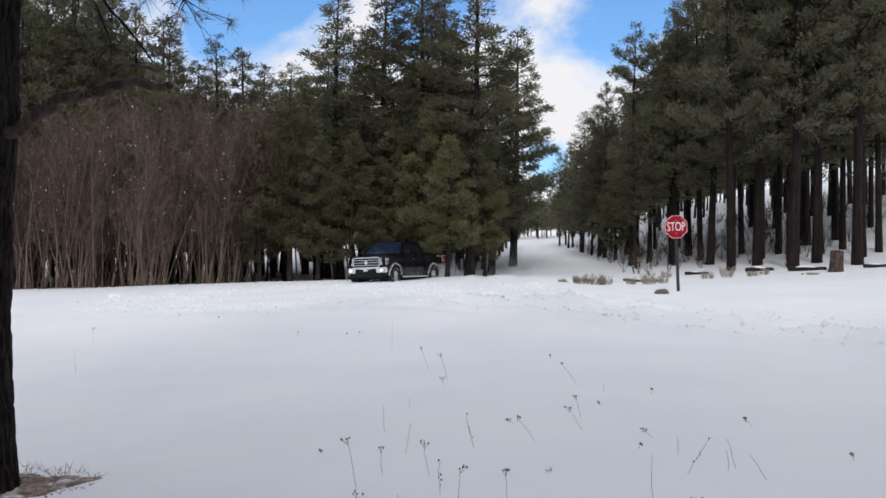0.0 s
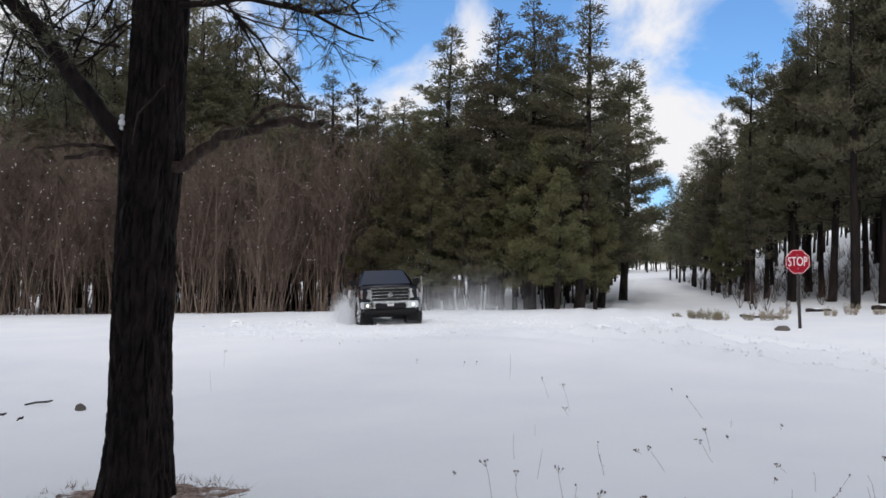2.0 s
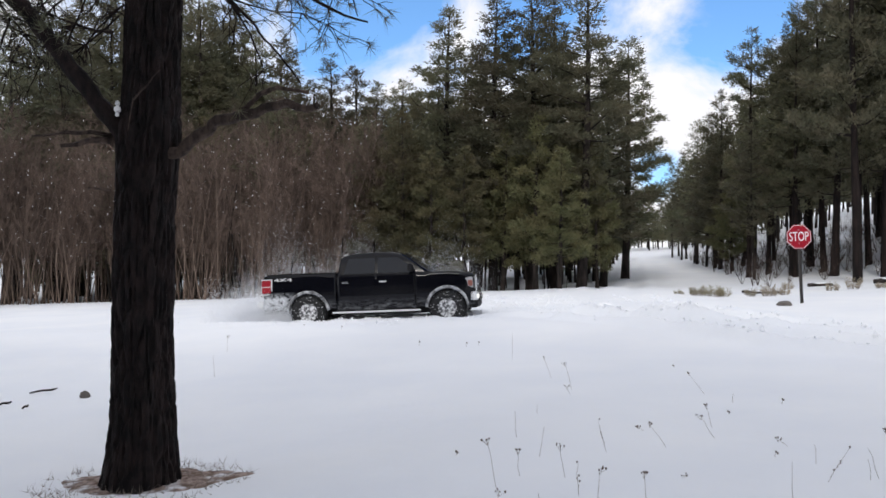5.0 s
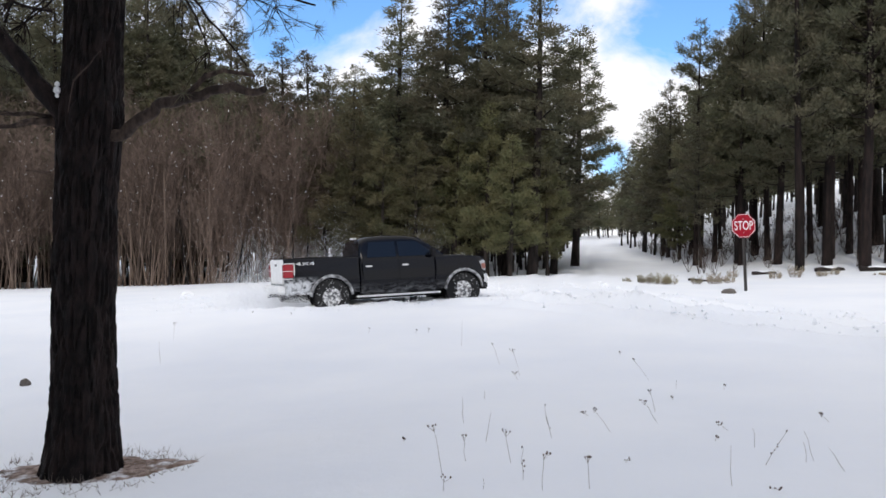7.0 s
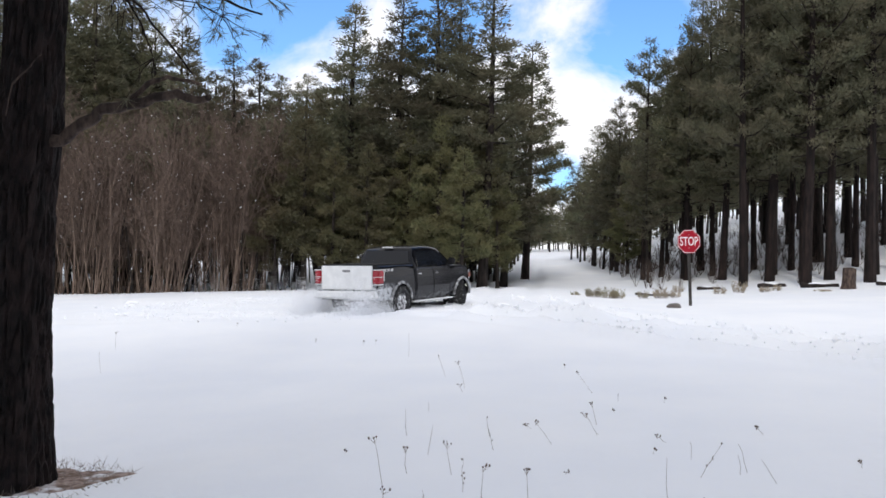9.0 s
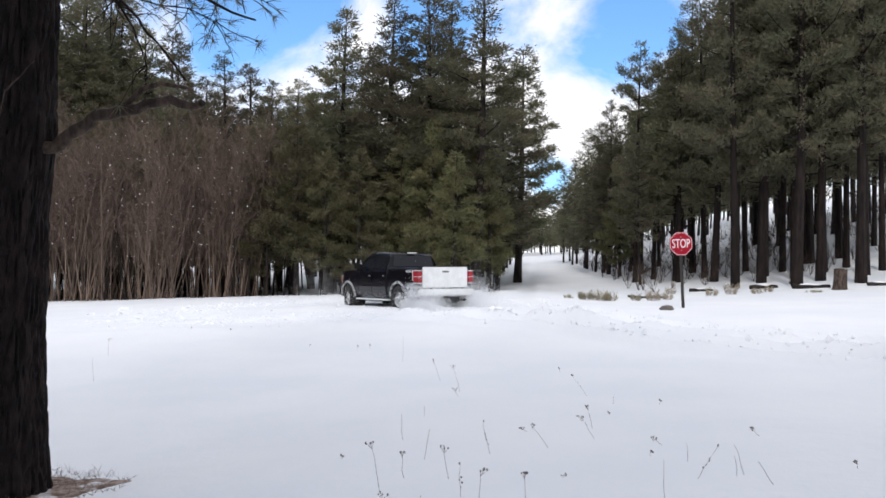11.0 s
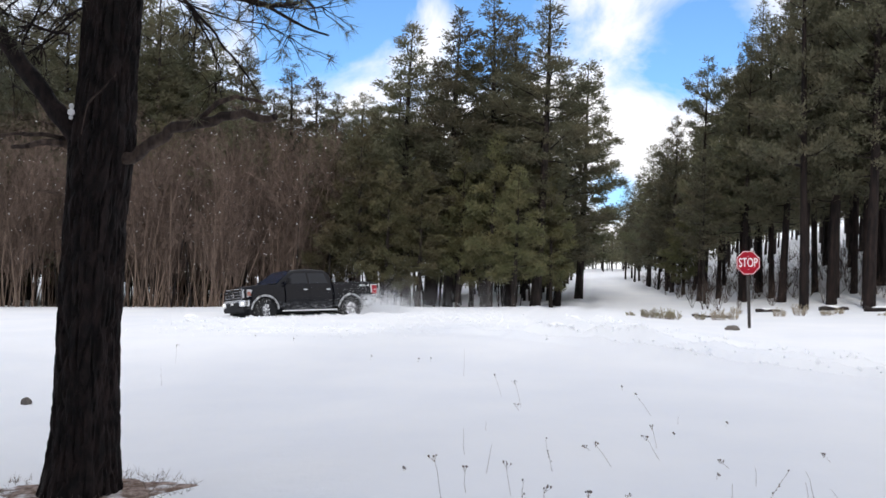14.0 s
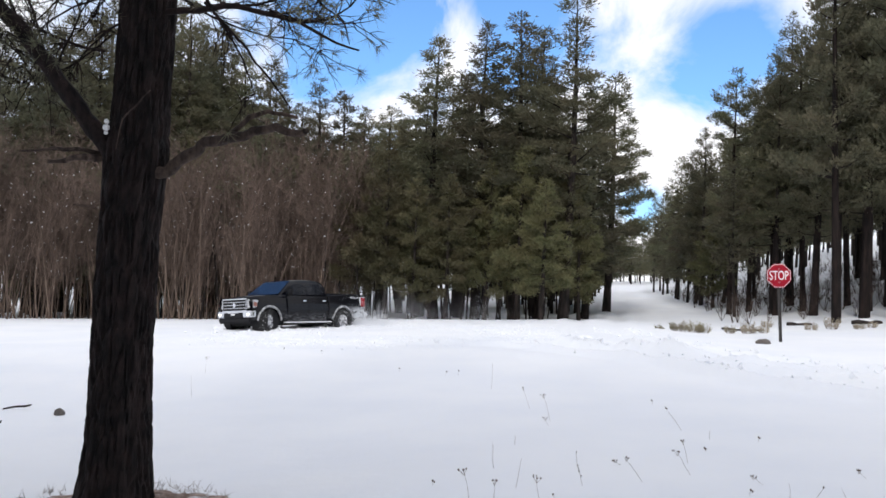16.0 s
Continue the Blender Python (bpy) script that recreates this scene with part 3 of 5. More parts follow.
def brow(x, y):
    a = math.degrees(math.atan2(x, y))
    for (p, u), (q, v) in zip(BROW, BROW[1:]):
        if p <= a <= q:
            return 1.6 + y * (u + (v - u) * (a - p) / (q - p)) - lay(x, y)
    return 30.0


def scatter(x0, x1, y0, y1, step, kinds, keep, low, high, into=None):
    y = y0
    while y < y1:
        x = x0
        while x < x1:
            px, py = x + TREE_RNG.uniform(-0.45, 0.45) * step, y + TREE_RNG.uniform(-0.45, 0.45) * step
            if keep(px, py):
                key, h = TREE_RNG.choice(kinds), TREE_RNG.uniform(low, high)
                if y0 > 0:
                    h = max(4.0, min(h, brow(px, py) * TREE_RNG.uniform(0.85, 1.0)))
                if into is None:
                    plant(key, px, py, h)
                else:
                    f = h / PINES[key][2]
                    m = pose(px, py, lay(px, py) - 0.02, TREE_RNG.uniform(-1.5, 1.5), TREE_RNG.uniform(-1.5, 1.5), TREE_RNG.uniform(0, 360))
                    into.append((key, m @ Matrix.Diagonal((f ** 0.6, f ** 0.6, f, 1))))
            x += step
        y += step


scatter(-36, 6, 47, 60, 4.2, ["far_a", "far_c", "far_c", "far_b"], lambda x, y: x < 0.1 * y - 5.5 and x > -0.66 * y, 9, 14.5)
scatter(-33, -8, 49.5, 54, 3.6, ["young_b", "young_a"], lambda x, y: x > -0.60 * y, 6.5, 9.0)
scatter(9, 40, 50, 70, 4.3, ["far_b", "far_a", "far_b"], lambda x, y: x > 0.1 * y + 6.5 and x < 0.56 * y + 2, 15, 19)
scatter(-6, 5, 53, 78, 2.9, ["young_b", "far_c", "young_a"], lambda x, y: 0.1 * y - 9.0 < x < 0.1 * y - 2.6, 5.0, 8.0)
BACK = []
scatter(-52, 6, 60, 86, 5.4, ["back_a", "back_b"], lambda x, y: x < 0.1 * y - 3.5 and x > -0.66 * y, 12, 17, BACK)
scatter(9, 26, 70, 96, 4.4, ["back_a", "back_b", "back_b"], lambda x, y: 0.1 * y + 6.0 < x < 0.1 * y + 12, 12, 17, BACK)
scatter(16, 50, 70, 96, 5.2, ["back_a"], lambda x, y: 0.1 * y + 12 < x < 0.56 * y + 2, 15, 19, BACK)
scatter(8, 60, 96, 150, 6.0, ["back_b", "back_b"], lambda x, y: x > 0.1 * y + 5.0 and x < 0.4 * y, 11, 16, BACK)
scatter(-20, 20, 92, 150, 8.0, ["back_a", "back_b"], lambda x, y: x < 0.1 * y - 4.0, 10, 16, BACK)
scatter(-10, 70, 146, 215, 5.5, ["back_a", "back_b"], lambda x, y: x < 0.36 * y, 8, 11, BACK)
woods("far_pine_woods", "dense dark pine woods behind the clearing", BACK)
# an unseen wood, added behind the camera to cast shade on the near field
NEAR = []
scatter(-26, 22, -15, -3, 2.6, ["back_a", "back_b"], lambda x, y: y < -3.5 - 0.5 * max(0, x), 17, 20, NEAR)
woods("pine_woods_behind", "unseen pine woods behind the camera, added to shade the near field", NEAR)


def understory():
    """Thin dark saplings and dead poles that stand close under the left stand."""
    rng = random.Random(404)
    m = Mesh()
    for _ in range(190):
        y = rng.uniform(42.5, 58)
        x = rng.uniform(-0.62 * y, 0.1 * y - 3.5)
        p = Vector((x, y, lay(x, y) - 0.1))
        h, r = rng.uniform(2.5, 6.5), rng.uniform(0.03, 0.075)
        q = p + Vector((rng.gauss(0, 0.09) * h, rng.gauss(0, 0.05) * h, h))
        m.tube([p, p.lerp(q, 0.5), q], [r, r * 0.8, r * 0.3], 4)
        for _ in range(7):
            a = p.lerp(q, rng.uniform(0.2, 0.95))
            b = a + Vector((rng.gauss(0, 0.5), rng.gauss(0, 0.5), rng.uniform(-0.1, 0.35)))
            m.tube([a, b], [0.012, 0.004], 3)
    tagged(new("understory_saplings", m.data("understory_saplings", M_BARK)), "thin dark saplings and dead poles under the pines", "saplings", kind="stuff")


understory()


# ---- bare thicket ----
def sprout(m, fine, p, d, length, r, level, rng):
    """A bare shoot that forks into thinner ones."""
    pts, q = [p], p
    for i in range(3):
        d = (d + Vector((rng.gauss(0, 1), rng.gauss(0, 1), rng.gauss(0, 1))) * (0.045, 0.09, 0.12)[level] + Vector((0, 0, 0.05))).normalized()
        q = q + d * length / 3
        pts.append(q)
    if level == 2:
        m.tube([pts[0], pts[3]], [r, r * 0.35], 3)
    else:
        m.tube(pts, [r, r * 0.8, r * 0.6, r * 0.35], 4 if level == 0 else 3)
    kids = (10, 5, 0)[level]
    for _ in range(kids):
        t = rng.uniform(0.22, 1.0) if level == 0 else rng.uniform(0.2, 1.0)
        j = min(2, int(t * 3))
        a = pts[j].lerp(pts[j + 1], t * 3 - j)
        e = (d + Vector((rng.gauss(0, 1), rng.gauss(0, 1), rng.uniform(-0.2, 0.6))) * 0.55).normalized()
        sprout(m, fine, a, e, length * (0.34 if level == 0 else 0.5) * rng.uniform(0.7, 1.3), r * 0.42, level + 1, rng)
    if level:
        for _ in range(9):
            t = rng.random()
            j = min(2, int(t * 3))
            a = pts[j].lerp(pts[j + 1], t * 3 - j)
            e = (d + Vector((rng.gauss(0, 1), rng.gauss(0, 1), rng.gauss(0, 1))) * 0.7).normalized()
            fine.blade(a, e, rng.uniform(0.25, 0.65), 0.017, rng)


def thicket(seed, stems, height):
    rng = random.Random(seed)
    wood, fine = Mesh(), Mesh()
    for _ in range(stems):
        p = Vector((rng.gauss(0, 0.5), rng.gauss(0, 0.5), -0.2))
        d = Vector((rng.gauss(0, 0.15), rng.gauss(0, 0.13), 1)).normalized()
        sprout(wood, fine, p, d, height * rng.uniform(0.7, 1.0), rng.uniform(0.018, 0.042), 0, rng)
    root = tagged(new("bare_tree"), "leafless grey-brown multi-stemmed tree standing in snow", "bare tree", "bare thicket")
    part("stem", wood, M_TWIG, root)
    poles = Mesh()
    for _ in range(6):
        p = Vector((rng.gauss(0, 0.9), rng.gauss(0, 0.6), -0.2))
        d = Vector((rng.gauss(0, 0.15), rng.gauss(0, 0.12), 1)).normalized()
        h, r = height * rng.uniform(0.5, 0.95), rng.uniform(0.018, 0.036)
        bow = Vector((rng.gauss(0, 0.12), rng.gauss(0, 0.12), 0))
        poles.tube([p, p + d * h * 0.35 + bow, p + d * h * 0.7 + bow, p + d * h], [r, r * 0.85, r * 0.6, r * 0.2], 4)
    part("pole", poles, M_POLE, root, "pale straight bare pole")
    tagged(part("twig_mass", fine, M_TWIG, root), kind="stuff")
    bits = Mesh()
    for q in rng.sample(fine.v, 34):
        bits.tuft(q, Vector((0, 0, 1)), 4, 0.06, 0.045, rng, 1.5)
    tagged(part("snow_crumbs", bits, M_FLAKE, root, "crumbs of snow caught in the twigs"), kind="stuff")
    return root


THICKETS = [thicket(s, n, h) for s, n, h in ((61, 8, 8.4), (62, 7, 7.6), (63, 9, 8.0))]
_r = random.Random(8)
for i in range(66):
    x = -38 + 28.6 * (i + _r.random()) / 66
    y = 42.0 + _r.uniform(0, 6.5) + max(0, (x + 12)) * 0.4
    if x < -18:
        y -= (-18 - x) * 0.25
    if i < 3:
        ob = THICKETS[i]
    else:
        ob = copy_thing(_r.choice(THICKETS), Matrix())
    s = _r.uniform(0.62, 1.12)
    ob.matrix_basis = pose(x, y, lay(x, y), 0, 0, _r.uniform(0, 360)) @ Matrix.Diagonal((s, s, s, 1))

# ---- the near pine ----
TRUNK = (-3.435, 7.25)


def trunk_ring(z):
    """Centre and radius of the near trunk at a height."""
    r = 0.248 + 0.085 * math.exp(-max(0, z + 0.15) / 0.35) + 0.02 * math.exp(-((z - 2.85) / 0.35) ** 2) - 0.007 * max(0, z - 1.6)
    return TRUNK[0] - 0.015 * smooth(z, 0.2, 1.6) + 0.042 * smooth(z, 2.0, 3.8), TRUNK[1], r


def near_pine():
    rng = random.Random(91)
    root = tagged(new("old_pine_tree"), "old pine with dark furrowed bark and dead lower limbs", "pine tree")
    n, rows, z0, z1 = 110, 300, -0.45, 9.0
    bm = Mesh()
    for j in range(rows + 1):
        t = j / rows
        z = z0 + (z1 - z0) * t ** 1.35
        cx, cy, r = trunk_ring(z)
        r *= 1 - 0.045 * max(0, z - 4)
        for i in range(n):
            a = 2 * math.pi * i / n
            q = Vector((math.cos(a) * 4.2, math.sin(a) * 4.2, z * 2.3))
            q += Vector((noise.noise(q * 0.8), noise.noise(q * 0.8 + Vector((9, 0, 0))), 0)) * 0.5
            d, _ = noise.voronoi(q)
            crack = min(1.0, (d[1] - d[0]) * 3.4)
            fine = noise.noise((math.cos(a) * 16, math.sin(a) * 16, z * 14))
            rr = r + 0.032 * crack - 0.020 + 0.006 * fine + 0.012 * noise.noise((math.cos(a) * 2, math.sin(a) * 2, z * 1.3))
            rr += 0.05 * math.exp(-max(0, z + 0.15) / 0.18) * max(0, noise.noise((math.cos(a) * 1.5, math.sin(a) * 1.5, 3)))
            bm.v.append(Vector((cx + rr * math.cos(a), cy + rr * math.sin(a), z)))
    for j in range(rows):
        for i in range(n):
            a, b = j * n + i, j * n + (i + 1) % n
            bm.f.append((a, b, b + n, a + n))
    part("trunk", bm, M_BARK_NEAR, root)

    def limb(name, pts, r0, r1, mat=M_BARK_NEAR, label="", sides=9, gnarl=0.02):
        m = Mesh()
        fine = []
        for (a, b) in zip(pts, pts[1:]):
            for k in range(6):
                fine.append(Vector(a).lerp(Vector(b), k / 6))
        fine.append(Vector(pts[-1]))
        out = [p + Vector((noise.noise(p * 6), noise.noise(p * 6 + Vector((7, 0, 0))), noise.noise(p * 6 + Vector((0, 7, 0))))) * gnarl for p in fine]
        k = len(out) - 1
        m.tube(out, [(r0 + (r1 - r0) * i / k) * (1 + 0.16 * noise.noise(p * 11)) for i, p in enumerate(out)], sides, True)
        return part(name, m, mat, root, label, smooth=True)

    limb("limb", [(-3.55, 7.2, 2.72), (-3.9, 7.1, 3.2), (-4.4, 7.0, 3.84), (-4.72, 6.9, 4.16), (-5.25, 6.8, 4.95)], 0.085, 0.05)
    limb("limb", [(-3.22, 7.2, 2.64), (-2.95, 7.1, 2.78), (-2.7, 7.05, 2.91), (-2.42, 7.0, 2.99), (-2.1, 6.96, 3.04), (-1.83, 6.93, 2.98)], 0.058, 0.028, M_DEADWOOD, "broken dead limb", 9, 0.05)
    limb("limb", [(-2.5, 7.0, 2.99), (-2.36, 7.0, 3.12), (-2.2, 6.98, 3.17), (-1.93, 6.95, 3.12)], 0.026, 0.014, M_DEADWOOD, "broken dead limb", 6)
    limb("limb", [(-3.3, 7.2, 4.08), (-2.5, 6.95, 4.05), (-1.95, 6.85, 3.88), (-1.42, 6.75, 3.62)], 0.034, 0.007)
    limb("limb", [(-2.95, 7.05, 4.4), (-2.72, 7.0, 4.02), (-2.45, 7.0, 3.74), (-2.16, 6.95, 3.40), (-2.0, 6.95, 3.18)], 0.016, 0.006, sides=5)
    limb("limb", [(-2.3, 6.9, 4.25), (-1.85, 6.85, 4.12), (-1.55, 6.8, 3.85), (-1.50, 6.8, 3.70)], 0.014, 0.004, sides=5)
    limb("limb", [(-1.35, 6.7, 4.5), (-1.32, 6.7, 4.15), (-1.25, 6.7, 4.02), (-1.14, 6.7, 3.99)], 0.008, 0.003, sides=4)
    limb("limb", [(-3.7, 7.2, 2.80), (-3.95, 7.1, 2.76), (-4.12, 7.05, 2.72)], 0.035, 0.015, M_DEADWOOD, "snapped dead stub", 6)
    limb("limb", [(-3.7, 7.2, 2.84), (-4.1, 7.1, 2.85), (-4.35, 7.0, 2.80)], 0.022, 0.008, M_DEADWOOD, "snapped dead stub", 6)
    limb("limb", [(-3.68, 7.1, 2.35), (-3.85, 7.0, 2.36)], 0.014, 0.007, M_DEADWOOD, "snapped dead stub", 5)
    limb("twig", [(-3.42, 6.92, 3.08), (-3.3, 6.85, 3.15), (-3.12, 6.8, 3.28)], 0.010, 0.004, M_DEADWOOD, "", 5)
    limb("twig", [(-3.42, 6.92, 3.08), (-3.43, 6.9, 2.95), (-3.44, 6.9, 2.82)], 0.006, 0.003, M_DEADWOOD, "", 5)
    resin = Mesh()
    for dz, r in ((0, 0.03), (0.05, 0.022), (-0.045, 0.018)):
        c = Vector((-3.60, 7.01, 3.02 + dz))
        resin.tube([c - Vector((0, 0, r)), c - Vector((0, 0, r * 0.5)), c + Vector((0, 0, r * 0.5)), c + Vector((0, 0, r))], [r * 0.4, r, r * 0.9, r * 0.3], 8, True)
    part("resin", resin, M_WHITE, root, "white crust of dried resin", True)
    # bare and needled twigs over the limbs
    for i, (p, d, ln, k) in enumerate((((-4.4, 7.0, 3.84), (-0.4, -0.1, 0.75), 1.6, 5), ((-3.9, 7.1, 3.2), (-0.7, 0.3, 0.45), 1.3, 4), ((-4.1, 7.05, 3.5), (0.1, 0.2, 0.9), 1.2, 5),
                                       ((-3.6, 7.3, 4.3), (-0.95, 0.1, -0.1), 1.7, 6), ((-3.6, 7.2, 4.0), (-0.8, 0.4, -0.25), 1.3, 5), ((-3.6, 7.4, 4.6), (-0.9, 0.4, -0.45), 1.6, 6),
                                       ((-4.7, 6.9, 4.16), (-0.6, 0.2, -0.3), 1.2, 5), ((-3.3, 7.2, 4.3), (0.85, 0.2, -0.25), 1.5, 6), ((-2.5, 6.95, 4.05), (0.8, 0.1, 0.1), 1.0, 5),
                                       ((-2.2, 6.9, 4.0), (0.8, 0.0, -0.3), 0.9, 5), ((-1.95, 6.85, 3.88), (0.7, -0.1, 0.05), 0.7, 4), ((-2.8, 7.0, 4.1), (0.6, 0.2, -0.5), 0.9, 4),
                                       ((-3.3, 7.2, 4.6), (0.75, 0.3, 0.1), 1.7, 6), ((-5.0, 6.85, 4.5), (0.2, 0.2, -0.5), 1.2, 5),
                                       ((-4.2, 7.4, 4.4), (-0.7, 0.3, -0.4), 1.3, 7), ((-3.7, 7.5, 4.1), (-0.9, 0.5, -0.2), 1.5, 7), ((-4.6, 7.3, 4.3), (0.3, 0.4, -0.7), 1.0, 6),
                                       ((-3.7, 7.1, 3.7), (-0.8, -0.2, 0.25), 1.0, 5), ((-5.3, 7.3, 4.2), (0.5, 0.3, -0.4), 1.1, 7), ((-4.9, 7.5, 4.0), (-0.3, 0.2, -0.6), 0.9, 5),
                                       ((-2.9, 7.3, 4.3), (0.7, 0.1, -0.1), 1.2, 6))):
        m, leaf = Mesh(), Mesh()
        p, d = Vector(p), Vector(d).normalized()
        pts = [p]
        e = d.copy()
        for s in range(6):
            e = (e + Vector((rng.gauss(0, 1), rng.gauss(0, 1), rng.gauss(0, 1))) * 0.14).normalized()
            pts.append(pts[-1] + e * ln / 6)
        m.tube(pts, [0.014 - 0.0018 * s for s in range(7)], 4)
        for _ in range(k * 4):
            s = rng.randint(1, 6)
            f = (e + Vector((rng.gauss(0, 1), rng.gauss(0, 1), rng.gauss(0, 1))) * 0.75).normalized()
            sub, q = [pts[s]], pts[s]
            for _ in range(4):
                f = (f + Vector((rng.gauss(0, 1), rng.gauss(0, 1), rng.gauss(0, 1) - 0.1)) * 0.22).normalized()
                q = q + f * rng.uniform(0.05, 0.13)
                sub.append(q)
            m.tube(sub, [0.006, 0.005, 0.004, 0.003, 0.002], 3)
            for _ in range(2):
                g = (f + Vector((rng.gauss(0, 1), rng.gauss(0, 1), rng.gauss(0, 1))) * 0.8).normalized()
                h = sub[2] + g * rng.uniform(0.08, 0.2)
                m.tube([sub[2], sub[2].lerp(h, 0.5) + Vector((0, 0, 0.012)), h], [0.0035, 0.003, 0.0015], 3)
                if rng.random() < 0.30:
                    leaf.tuft(h, g, 16, 0.13, 0.006, rng)
            if rng.random() < 0.45:
                leaf.tuft(q, f, 18, 0.14, 0.006, rng)
        part("twig", m, M_BARK_NEAR, root)
        if leaf.f:
            tagged(part("needle_spray", leaf, M_NEEDLE, root, "dark green pine needles"), kind="stuff")
    # the live crown, high up
    wood, leaf = Mesh(), Mesh()
    wood.tube([(TRUNK[0], TRUNK[1], z) for z in (8.8, 11, 13, 15)], [0.2, 0.16, 0.1, 0.02], 8)
    for i in range(46):
        z = 6.2 + 8.6 * i / 46
        a = i * 2.399
        reach = rng.uniform(1.6, 2.8) * (1 - ((z - 6) / 9.4) ** 2) + 0.3
        o = Vector((math.cos(a), math.sin(a), 0))
        c = Vector((TRUNK[0], TRUNK[1], z))
        tip = c + o * reach + Vector((0, 0, 0.3 * reach))
        wood.tube([c, c.lerp(tip, 0.6) - Vector((0, 0, 0.1)), tip], [0.04, 0.025, 0.008], 4)
        for _ in range(16):
            q = c.lerp(tip, rng.uniform(0.35, 1)) + Vector((rng.gauss(0, 0.25), rng.gauss(0, 0.25), rng.gauss(0, 0.15)))
            leaf.tuft(q, (o + Vector((0, 0, 0.6))).normalized(), 12, 0.26, 0.03, rng)
    part("upper_trunk", wood, M_BARK_NEAR, root)
    part("crown", leaf, M_NEEDLE, root)


near_pine()


def litter():
    """Thawed ring of needle litter round the near trunk."""
    rng = random.Random(17)
    m = Mesh()
    rings, n = 10, 64
    for j in range(rings + 1):
        for i in range(n):
            a = 2 * math.pi * i / n
            reach = 0.66 + 0.22 * noise.noise((math.cos(a) * 1.4, math.sin(a) * 1.4, 2)) + 0.07 * noise.noise((math.cos(a) * 5, math.sin(a) * 5, 1))
            r = 0.22 + (reach - 0.22) * j / rings
            x, y = TRUNK[0] + r * math.cos(a) * 1.22 + 0.05, TRUNK[1] + r * math.sin(a) * 0.72 + 0.08
            z = ground_z(x, y) + 0.022 * (1 - (j / rings) ** 2) - (0.02 if j == rings else 0) + 0.012 * noise.noise((x * 9, y * 9, 0))
            m.v.append(Vector((x, y, z)))
    for j in range(rings):
        for i in range(n):
            a, b = j * n + i, j * n + (i + 1) % n
            m.f.append((a, b, b + n, a + n))
    tagged(new("needle_litter", m.data("needle_litter", M_DUFF, True)), "thawed ring of brown needle litter in the snow", "needle litter", kind="stuff")
    g = Mesh()
    for _ in range(260):
        a, r = rng.uniform(0, 6.283), rng.uniform(0.34, 0.82)
        x, y = TRUNK[0] + r * math.cos(a) * 1.15, TRUNK[1] + r * math.sin(a)
        p = Vector((x, y, ground_z(x, y)))
        for _ in range(3):
            g.blade(p, Vector((rng.gauss(0, 0.5), rng.gauss(0, 0.5), rng.uniform(0.15, 1))).normalized(), rng.uniform(0.04, 0.12), 0.005, rng)
    tagged(new("dry_grass", g.data("dry_grass", M_STALK)), "dry grass and needles round the trunk", "dry grass", kind="stuff")


litter()


# ---- stop sign ----
def lettering(name, text, size, depth, material, parent, m, label=""):
    cu = bpy.data.curves.new(name, "FONT")
    cu.body, cu.size, cu.extrude, cu.align_x, cu.align_y = text, size, depth, "CENTER", "CENTER"
    tmp = new(name, cu)
    bpy.context.view_layer.update()
    me = bpy.data.meshes.new_from_object(tmp.evaluated_get(bpy.context.evaluated_depsgraph_get()))
    bpy.data.objects.remove(tmp)
    me.materials.clear()
    me.materials.append(material)
    ob = new(name, me)
    ob.parent = parent
    ob.matrix_basis = m
    return tagged(ob, label)


def octagon(r, y0, y1, inner=None):
    m = Mesh()
    c = [(math.cos(radians(22.5 + 45 * i)), math.sin(radians(22.5 + 45 * i))) for i in range(8)]
    if inner is None:
        m.v = [Vector((x * r, y, z * r)) for y in (y0, y1) for x, z in c]
        m.f = [tuple(range(8)), tuple(range(15, 7, -1))] + [(i, i + 8, (i + 1) % 8 + 8, (i + 1) % 8) for i in range(8)]
    else:
        m.v = [Vector((x * q, y, z * q)) for y in (y0, y1) for q in (r, inner) for x, z in c]
        for i in range(8):
            k = (i + 1) % 8
            m.f += [(i, k, k + 8, i + 8), (i + 16, i + 24, k + 24, k + 16), (i, i + 16, k + 16, k), (i + 8, k + 8, k + 24, i + 24)]
    return m


def stop_sign():
    root = tagged(new("stop_sign"), "red octagonal stop sign leaning on a dark steel post", "stop sign")
    root.matrix_basis = pose(7.86, 28.4, 0.90, 0, -2.6, 4)
    post = Mesh()
    for y0, y1, x0, x1 in ((0.0, 0.012, -0.045, 0.045), (-0.03, 0.0, -0.045, -0.033), (-0.03, 0.0, 0.033, 0.045)):
        post.box(x0, x1, y0, y1, -0.4, 2.42)
    part("post", post, M_STEEL, root, "dark steel channel post")
    face = octagon(0.405, -0.045, -0.034)
    f = part("panel", face, M_SIGN, root)
    f.matrix_basis = pose(0, 0, 2.13)
    b = part("border", octagon(0.390, -0.048, -0.045, 0.376), M_WHITE, root, "white border line")
    b.matrix_basis = pose(0, 0, 2.13)
    for z in (1.92, 2.34):
        bolt = Mesh()
        bolt.tube([(0, -0.055, z), (0, 0.02, z)], [0.012, 0.012], 8, True)
        part("bolt", bolt, M_ZINC, root)
    w = lettering("word", "STOP", 0.33, 0.002, M_WHITE, root, pose(0, -0.048, 2.125, 90, 0, 0) @ Matrix.Diagonal((0.76, 1.22, 1, 1)), "white letters")
    return w


stop_sign()


# ---- small growth, stones and dead wood ----
STALK_RNG = random.Random(77)


